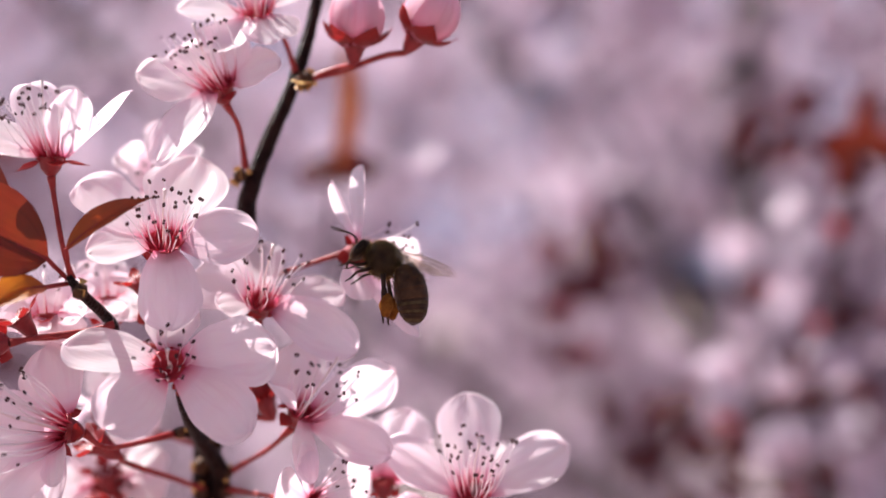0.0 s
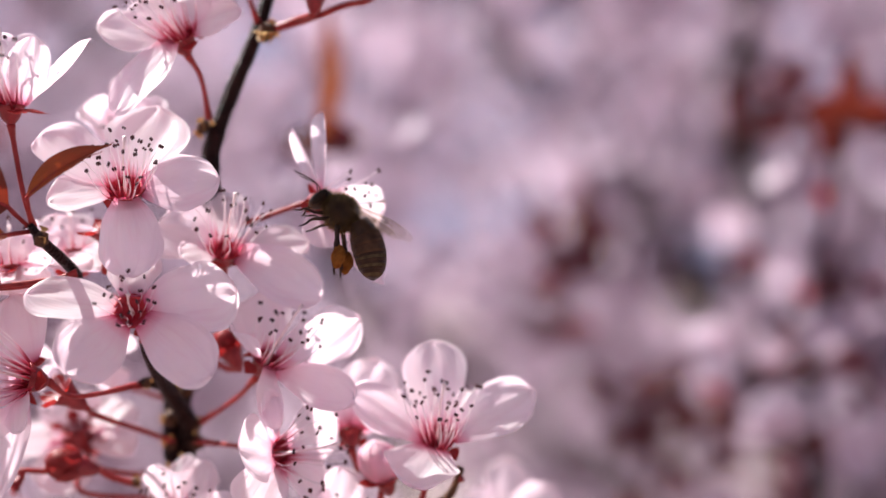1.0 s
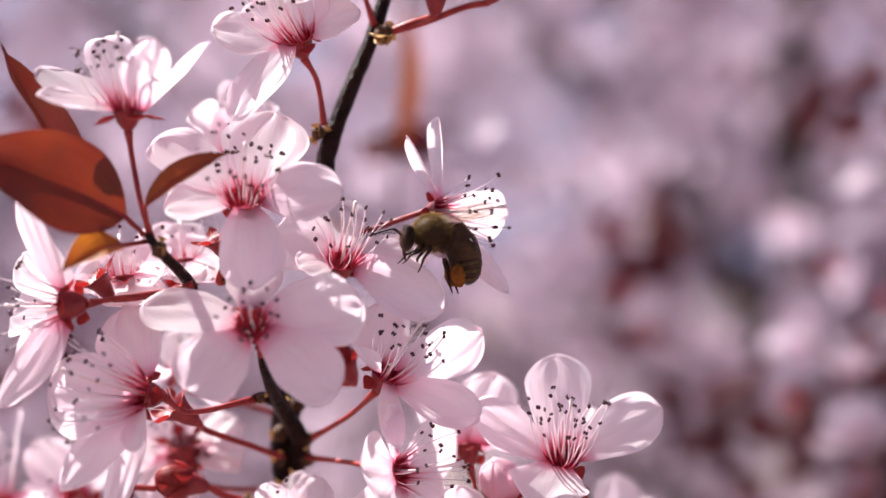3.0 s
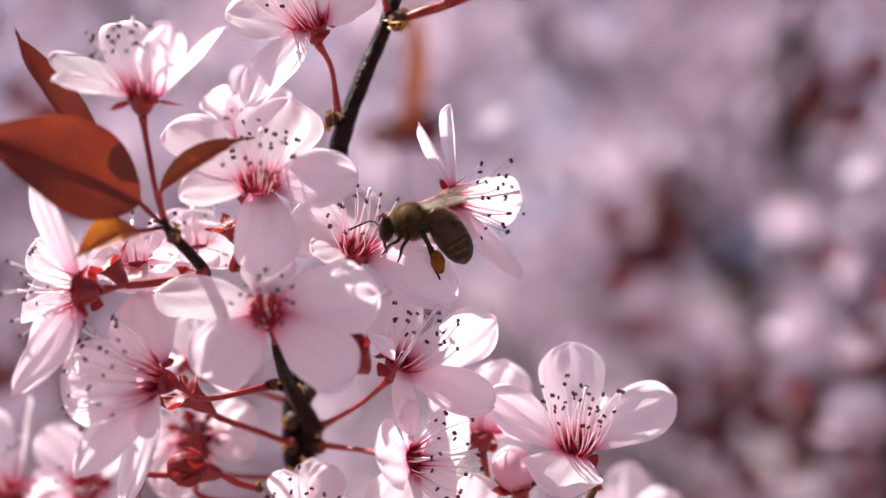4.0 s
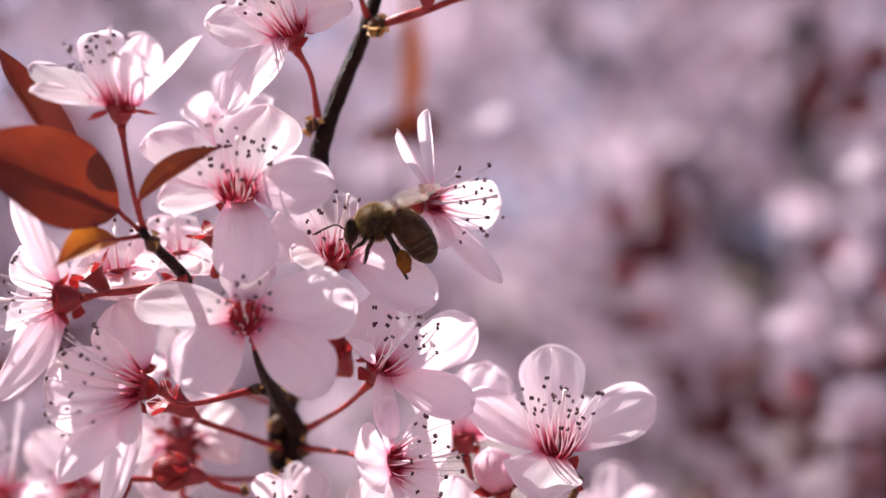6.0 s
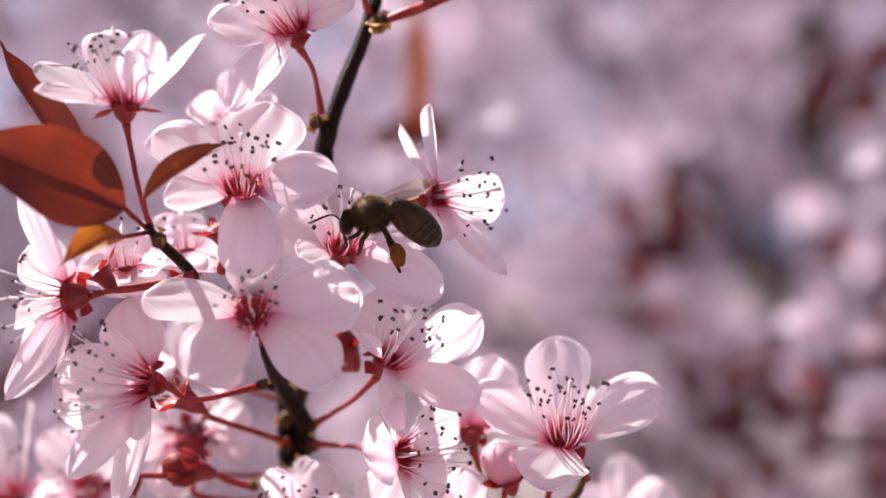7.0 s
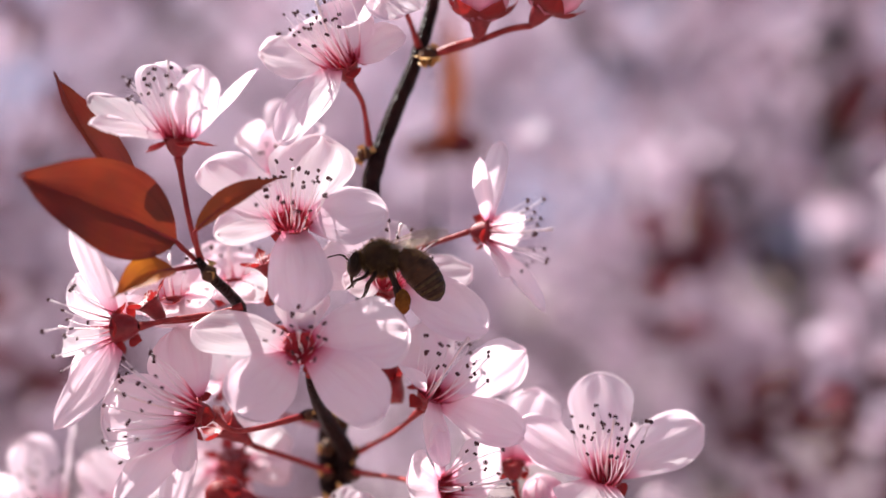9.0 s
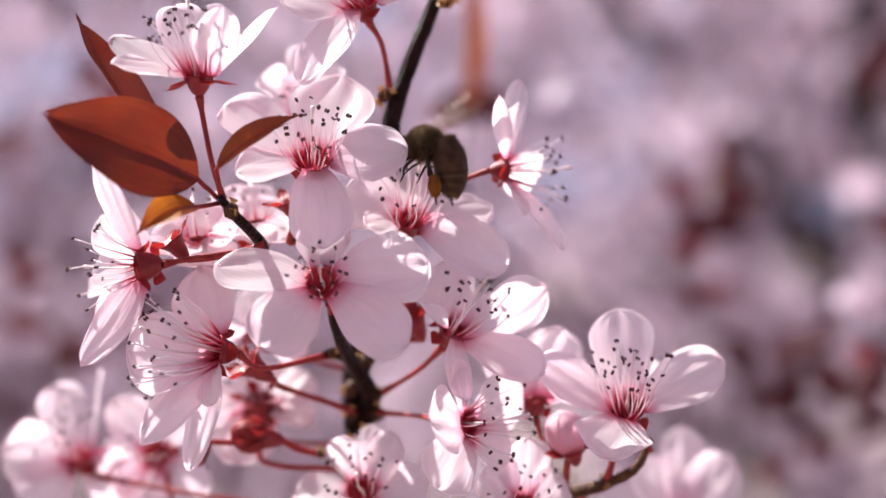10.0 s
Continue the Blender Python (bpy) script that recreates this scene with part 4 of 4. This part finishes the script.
plum_tree((-0.9, 5.4, 0), 1.0, 4, (-2.4, 4.6, 0.5), (2.4, 6.4, 4.2), 12, 200, 13, "plum tree in full pink blossom farther off", size=0.02)

# a neighbouring bough just behind the cluster, with one long orange leaf
bough = thing("plum_bough", Vector((0.09, 0.62, 1.20)), "slender bough with an orange leaf behind the cluster", "branch")


def bough_part(name, bm, mat, label=""):
    for v in bm.verts:
        v.co -= bough.location
    return part(name, bm, mat, bough, label)


bough_part("twig", tube(bmesh.new(), smooth_line([(0.85, 1.25, 0.85), (0.35, 0.80, 1.05), (0.09, 0.62, 1.20), (0.03, 0.50, 1.38), (-0.007, 0.42, 1.49), (-0.0105, 0.405, 1.525)], 5), [0.006 * (1 - i / 26) ** 2 + 0.0006 for i in range(26)], 8), BARK)
rb = random.Random(8)
bough_part("leaf", sheet(bmesh.new(), (-0.0100, 0.405, 1.5255), (-0.0090, 0.395, 1.562), (0.75, -0.6, 0), 0.009, rb, 0.1, 0.1, 0.04, True, 0.3), AMBER, "orange upright young leaf")
bough_part("leaf", sheet(bmesh.new(), (-0.0100, 0.405, 1.5250), (0.0015, 0.41, 1.530), (-0.3, -0.9, 0.3), 0.012, rb, 0.1, 0.1, 0.04, True, 0.3), DEEP, "dark red leaf")
bough_part("leaf", sheet(bmesh.new(), (-0.0100, 0.405, 1.5240), (-0.0185, 0.41, 1.529), (0.3, -0.9, 0.3), 0.012, rb, 0.1, 0.1, 0.04, True, 0.3), DEEP)
spots = [Vector(p) - bough.location + scatter(rb, 0.004) for p in ((0.0088, 0.42, 1.5288), (-0.025, 0.44, 1.516), (-0.022, 0.44, 1.520))]
far_blossoms("blossom", spots, rb, DIMMED, bough, 0.0062)

# a second bough, full of blossom, beside the first
bough = thing("plum_bough", Vector((0.15, 0.58, 1.28)), "blossoming bough with burgundy leaves beside the cluster", "branch")
line = smooth_line([(0.85, 1.27, 0.85), (0.40, 0.90, 1.08), (0.17, 0.56, 1.28), (0.1325, 0.4800, 1.4392), (0.1321, 0.4700, 1.4849), (0.1316, 0.4400, 1.5344)], 5)
bough_part("twig", tube(bmesh.new(), line, [0.006 - 0.0002 * i for i in range(26)], 8), BARK)
for a, b, c in (((0.1322, 0.4750, 1.4631), (0.1385, 0.4750, 1.4764), (0.1498, 0.4800, 1.5165)), ((0.1319, 0.4750, 1.4565), (0.1218, 0.4750, 1.4664), (0.1127, 0.4800, 1.4944)), ((0.1325, 0.4800, 1.4392), (0.1197, 0.4800, 1.4492), (0.1090, 0.4900, 1.4668))):
    spray = smooth_line([a, b, c], 6)
    bough_part("twig", tube(bmesh.new(), spray, [0.0016 - 0.00006 * i for i in range(13)], 6), BARK)
    line += spray[2:]
# blossoms and young red leaves along it: middle, number
BLOOM = [((0.1405, 0.4700, 1.4718), 3), ((0.1446, 0.4700, 1.4685), 1), ((0.1220, 0.4700, 1.5112), 1), ((0.1468, 0.4700, 1.5163), 1), ((0.1122, 0.4700, 1.4831), 1), ((0.1272, 0.4700, 1.4767), 1), ((0.1174, 0.4700, 1.4536), 1), ((0.1339, 0.4700, 1.4537), 1), ((0.1041, 0.4700, 1.4700), 1), ((0.1453, 0.4700, 1.4965), 1), ((0.1092, 0.4700, 1.4421), 1), ((0.1373, 0.4700, 1.4405), 1)]
REDS = [((0.1321, 0.4700, 1.4882), 5), ((0.1371, 0.4700, 1.4833), 3), ((0.1231, 0.4700, 1.4619), 4), ((0.1105, 0.4700, 1.4930), 2), ((0.1181, 0.4700, 1.4766), 2), ((0.1058, 0.4700, 1.4544), 3), ((0.1369, 0.4700, 1.5146), 2), ((0.1472, 0.4700, 1.4570), 3), ((0.1274, 0.4700, 1.4438), 3)]
spots = [Vector(p) - bough.location + scatter(rb, 0.006) for p, n in BLOOM for _ in range(n)]
far_blossoms("blossom", spots, rb, DIMMED, bough, 0.0085)
for p, n in REDS:
    for k in range(n):
        q = Vector(p) + scatter(rb, 0.003)
        d = Vector((rb.gauss(0, 1), rb.gauss(0, 0.6), rb.gauss(0.5, 1))).normalized()
        bough_part("leaf", sheet(bmesh.new(), q, q + d * rb.uniform(0.006, 0.012), d.orthogonal(), 0.006, rb, 0.1, 0.1, 0.04, True, 0.3, nu=4, nv=6), SEPAL if k % 2 else DEEP)
top = Vector((0.1316, 0.4400, 1.5344))
for tip, width in (((0.1337, 0.4400, 1.5573), 0.008), ((0.1179, 0.4400, 1.5383), 0.012), ((0.1207, 0.4300, 1.5243), 0.010), ((0.1519, 0.4500, 1.5389), 0.011)):
    bough_part("leaf", sheet(bmesh.new(), top, tip, (0.15, -1, 0.3), width, rb, 0.1, 0.1, 0.04, True, 0.3, nu=6, nv=10), LEAF, "orange-brown young leaf")

# ---- the bee ----
bee = thing("honey_bee", spot((-7.34, -3.00, 2.30)), "brown furry honey bee with pollen loads on its hind legs", "bee")


def bee_part(name, bm, mat, parent=None, label=""):
    for v in bm.verts:
        v.co *= 1.22 * MM
    return part(name, bm, mat, parent or bee, label)


def fur(name, parent, place, radii, count, length, seed, mat, keep=None):
    """Short hairs standing on an egg shape, each a thin blade."""
    rng = random.Random(seed)
    bm = bmesh.new()
    uv = bm.loops.layers.uv.verify()
    done = 0
    while done < count:
        d = Vector((rng.gauss(0, 1), rng.gauss(0, 1), rng.gauss(0, 1))).normalized()
        if keep and not keep(d):
            continue
        done += 1
        p = Vector(place) + Vector([a * b for a, b in zip(d, radii)]) * 0.97
        n = (d + Vector((-0.25, 0, 0)) + Vector((rng.gauss(0, 0.25), rng.gauss(0, 0.25), rng.gauss(0, 0.25)))).normalized()
        side = n.orthogonal().normalized() * 0.012
        side.rotate(Matrix.Rotation(rng.uniform(0, 3.1), 3, n))
        tip = p + n * length * rng.uniform(0.6, 1.2)
        f = bm.faces.new([bm.verts.new(v) for v in (p - side, p + side, tip)])
        f.loops[2][uv].uv = (0.5, 1.0)
    return tagged(bee_part(name, bm, mat, parent), kind="stuff")


bm = blob(bmesh.new(), (0, 0, 0), (2.1, 1.9, 1.9), None, 20, 14)
thorax = bee_part("thorax", bm, CHITIN, label="furry brown thorax")
fur("thorax_fur", thorax, (0, 0, 0), (2.1, 1.9, 1.9), 9000, 0.58, 1, FUR)
head = bee_part("head", blob(bmesh.new(), (2.7, 0, -0.6), (0.85, 1.6, 1.45), Matrix.Rotation(radians(-15), 3, "Y"), 18, 12), CHITIN, label="dark triangular head")
fur("face_fur", head, (2.7, 0, -0.6), (0.85, 1.6, 1.45), 900, 0.35, 2, FUR)
for s in (-1, 1):
    bee_part("compound_eye", blob(bmesh.new(), (2.7, s * 1.25, -0.4), (0.52, 0.45, 1.1), None, 12, 10), EYE, head, "black compound eye")
    bee_part("antenna", tube(bmesh.new(), smooth_line([(3.4, s * 0.45, -0.3), (4.2, s * 0.8, 0.35), (5.4, s * 1.1, 0.15), (6.8, s * 1.5, -0.35)], 4), [0.075] * 13, 6), CHITIN, head, "thin dark antenna")
bee_part("tongue", tube(bmesh.new(), smooth_line([(3.0, 0, -1.6), (3.1, 0, -2.3), (2.9, 0, -3.2)], 4), [0.3, 0.28, 0.25, 0.2, 0.18, 0.15, 0.12, 0.1, 0.08], 6), CHITIN_BROWN, head, "brown tongue")

# abdomen: hinged at the waist, its segments overlap like tiles
abdomen = bee_part("abdomen", tube(bmesh.new(), [(0.3, 0, 0), (-0.2, 0, 0), (-1.2, 0, 0), (-3.5, 0, 0), (-5.3, 0, 0), (-6.3, 0, 0), (-6.85, 0, 0)], [0.9, 1.1, 1.5, 1.7, 1.4, 0.75, 0.2], 14), CHITIN, label="striped tapering abdomen")
SEG = [(0.2, -1.7, 1.25, 1.90), (-1.3, -2.8, 1.82, 2.08), (-2.4, -3.9, 2.03, 2.05), (-3.5, -4.9, 2.0, 1.88), (-4.5, -5.8, 1.86, 1.55), (-5.4, -6.9, 1.52, 0.22)]
for k, (x0, x1, r0, r1) in enumerate(SEG):
    bm = bmesh.new()
    rows = []
    for j in range(5):
        v = j / 4
        x, r = x0 + (x1 - x0) * v, r0 + (r1 - r0) * (v ** (1.0, 1.0, 1.0, 1.0, 1.5, 2.4)[k]) + 0.03
        rows.append([bm.verts.new((x, r * math.cos(a * math.pi / 10), r * 0.96 * math.sin(a * math.pi / 10))) for a in range(20)])
    inner = [bm.verts.new((v.co.x + 0.05, v.co.y * 0.93, v.co.z * 0.93)) for v in rows[-1]]
    rows.append(inner)
    for p, q in zip(rows, rows[1:]):
        for a in range(20):
            bm.faces.new((p[a], p[(a + 1) % 20], q[(a + 1) % 20], q[a]))
    seg = bee_part("segment", bm, CHITIN_BROWN if k < 3 else CHITIN, abdomen)
    seg.data.materials.append(BAND)
    for f in seg.data.polygons:
        if 40 <= f.index < 60 and k > 2:
            f.material_index = 1
fur("abdomen_fur", abdomen, (-2.8, 0, 0), (3.6, 2.06, 2.0), 1900, 0.40, 3, FUR, lambda d: d.x > 0.15 or d.z < -0.45)
abdomen.location = (-0.0029, 0, 0.0006)
# the abdomen curves gently downwards to its tip
for ob in (abdomen, *abdomen.children):
    for v in ob.data.vertices:
        v.co.y *= 0.93
        x, z = v.co.x * 0.94, v.co.z * 0.93
        if x < 0:
            turn = radians(30) * -x / 0.0084
            along = 0.0084 / radians(30)
            v.co.x, v.co.z = -along * math.sin(turn) - z * math.sin(turn), -along * (1 - math.cos(turn)) + z * math.cos(turn)


def wing(s, length, width, fore):
    bm = bmesh.new()
    n = 14
    top, low = [], []
    for i in range(n + 1):
        v = i / n
        w = width * (0.10 + 0.9 * math.sin(math.pi * min(1, v * 0.93 + 0.03)) ** 0.7 * (0.45 + 0.6 * v))
        x = -length * v
        lead = 0.22 * width * math.sin(math.pi * v)
        top.append(bm.verts.new((x, s * lead, 0.05 * math.sin(6 * v))))
        low.append(bm.verts.new((x, s * (lead - w), 0.08 * math.sin(5 * v))))
    for i in range(n):
        bm.faces.new((top[i], top[i + 1], low[i + 1], low[i]))
    ob = bee_part("forewing" if fore else "hindwing", bm, WING, label="clear brownish wing")
    vb = bmesh.new()
    for a, b in ((0.0, 0.0), (0.25, 0.3), (0.5, 0.6), (0.8, 0.85)):
        line = []
        for i in range(0, n, 2):
            v = i / n
            w = width * (0.10 + 0.9 * math.sin(math.pi * min(1, v * 0.93 + 0.03)) ** 0.7 * (0.45 + 0.6 * v))
            line.append((-length * v, s * (0.22 * width * math.sin(math.pi * v) - w * (a + (b - a) * v)), 0.05))
        tube(vb, line, [0.015] * len(line), 4)
    bee_part("vein", vb, VEIN, ob)
    ob.matrix_basis = pose(0.0002 if fore else -0.0006, s * 0.0011, 0.0013, 0, 0, 0)
    return ob


W_LEFT, W_RIGHT = wing(1, 8.0, 2.7, True), wing(-1, 8.0, 2.7, True)
H_LEFT, H_RIGHT = wing(1, 5.8, 2.0, False), wing(-1, 5.8, 2.0, False)
W_REST = {W_LEFT: (-50, -6, -8), W_RIGHT: (50, -4, 12), H_LEFT: (-40, -10, -6), H_RIGHT: (40, -8, 9)}

HIND = []
for s in (-1, 1):
    for k, (x, reach) in enumerate(((1.1, 1.9), (0.3, 1.2), (-1.0, -1.2))):
        thick = (0.19, 0.22, 0.30)[k]
        drop = (2.0, 2.9, 5.2)[k]
        pts = [(x, s * 0.9, -1.3), (x + reach * 0.3, s * 1.9, -2.0), (x + reach * 0.8, s * 2.2, -1.6 - drop * 0.4), (x + reach, s * 1.9, -1.3 - drop * 0.8), (x + reach * 1.3, s * 1.9, -1.4 - drop)]
        line = smooth_line(pts, 4)
        leg = bee_part("leg", tube(bmesh.new(), line, [thick * (1.15 - 0.85 * i / 16) * (1.6 if 7 <= i <= 12 and k == 2 else 1) for i in range(17)], 7), CHITIN, label="dark hairy leg")
        if k == 2:
            pb = blob(bmesh.new(), (x + reach * 0.9 - 0.40, s * 2.4, -1.6 - drop * 0.58), (0.75, 0.7, 1.30), Matrix.Rotation(radians(10), 3, "Y"), 14, 10)
            rp = random.Random(9)
            for v in pb.verts:
                v.co += Vector((rp.uniform(-1, 1), rp.uniform(-1, 1), rp.uniform(-1, 1))) * 0.09
            bee_part("pollen_load", pb, POLLEN, leg, "orange ball of pollen")
            HIND.append((leg, Vector((x, s * 0.9, -1.3)) * 1.22 * MM))

# seconds, place, heading above the level, turn away from the eye, bend of the abdomen, lift of the wings
BEE = [
    (0.00, (3.85, -5.64, 5.42), 34, 10, 32, 16),
    (0.50, (3.50, -4.27, 5.44), 45, 10, 19, 18),
    (1.00, (3.43, -6.34, 4.40), 45, 12, 17, 18),
    (1.50, (4.27, -5.82, 3.98), 43, 10, 12, 16),
    (2.00, (2.37, -4.11, 4.06), 24, 5, 14, 12),
    (2.50, (2.22, -1.10, 4.43), 7, -12, 72, 16),
    (3.10, (-1.99, -0.11, 3.08), 0, -8, 58, 16),
    (4.00, (-5.85, -0.63, 3.03), -5, 0, 47, 16),
    (4.50, (-7.34, -1.00, 2.25), -18, 0, 64, 16),
    (5.00, (-8.22, 0.58, 2.03), -7, 0, 46, 16),
    (5.50, (-7.39, -0.67, 2.86), -8, 0, 55, 16),
    (7.00, (-8.77, -3.90, 3.83), -4, 0, 31, 16),
    (7.50, (-8.24, -3.35, 2.95), 2, 0, 37, 16),
    (7.85, (-11.00, -4.15, 2.30), -6, 2, 34, 16),
    (8.00, (-13.10, -4.50, 1.40), -13, 2, 28, 16),
    (8.50, (-12.35, -4.20, 2.45), 21, 8, 18, 16),
    (9.00, (-13.92, -4.97, 2.73), 1, 0, 37, 16),
    (9.50, (-10.09, -7.03, 3.36), 26, 5, 35, 20),
    (9.80, (-11.01, -6.91, 4.94), 26, 10, 36, 20),
    (10.00, (-10.36, -6.73, 9.49), 4, 25, 67, 35),
]


def motions():
    """The bee's way, the bend of its abdomen, its wings, and the blossom that springs back."""
    turned = lambda up, away: Matrix.Rotation(radians(up), 4, "Y") @ Matrix.Rotation(radians(180 - away), 4, "Z")
    walk(bee, [(t, Matrix.Translation(spot(p)) @ turned(up, away)) for t, p, up, away, bend, lift in BEE])
    walk(abdomen, [(t, pose(-0.0029, 0, 0.0006, 0, -bend, 0)) for t, p, up, away, bend, lift in BEE])
    for w, (rx, ry, rz) in W_REST.items():
        at = w.location.copy()
        walk(w, [(t, pose(*at, rx, ry + lift, rz * (1 + lift / 30))) for t, p, up, away, bend, lift in BEE])
    for leg, hip in HIND:
        walk(leg, [(t, Matrix.Translation(hip) @ pose(0, 0, 0, 0, max(0, up) * 0.6, 0) @ Matrix.Translation(-hip)) for t, p, up, away, bend, lift in BEE])
    f0 = spot(F_BASE)
    walk(fF, [(t, pose(f0.x, f0.y, f0.z + dz * MM, 0, ry, rz)) for t, dz, ry, rz in
              ((0, 0, 4, 8), (2.5, 0, 2, 4), (4.0, 0, 0, 0), (7.8, 0, 0, 0), (8.0, 0, 0, 42), (8.25, 0, 0, 47), (8.5, 0, 2, 50), (9.0, 0, 2, 46), (10.0, 0, 2, 48))])


motions()
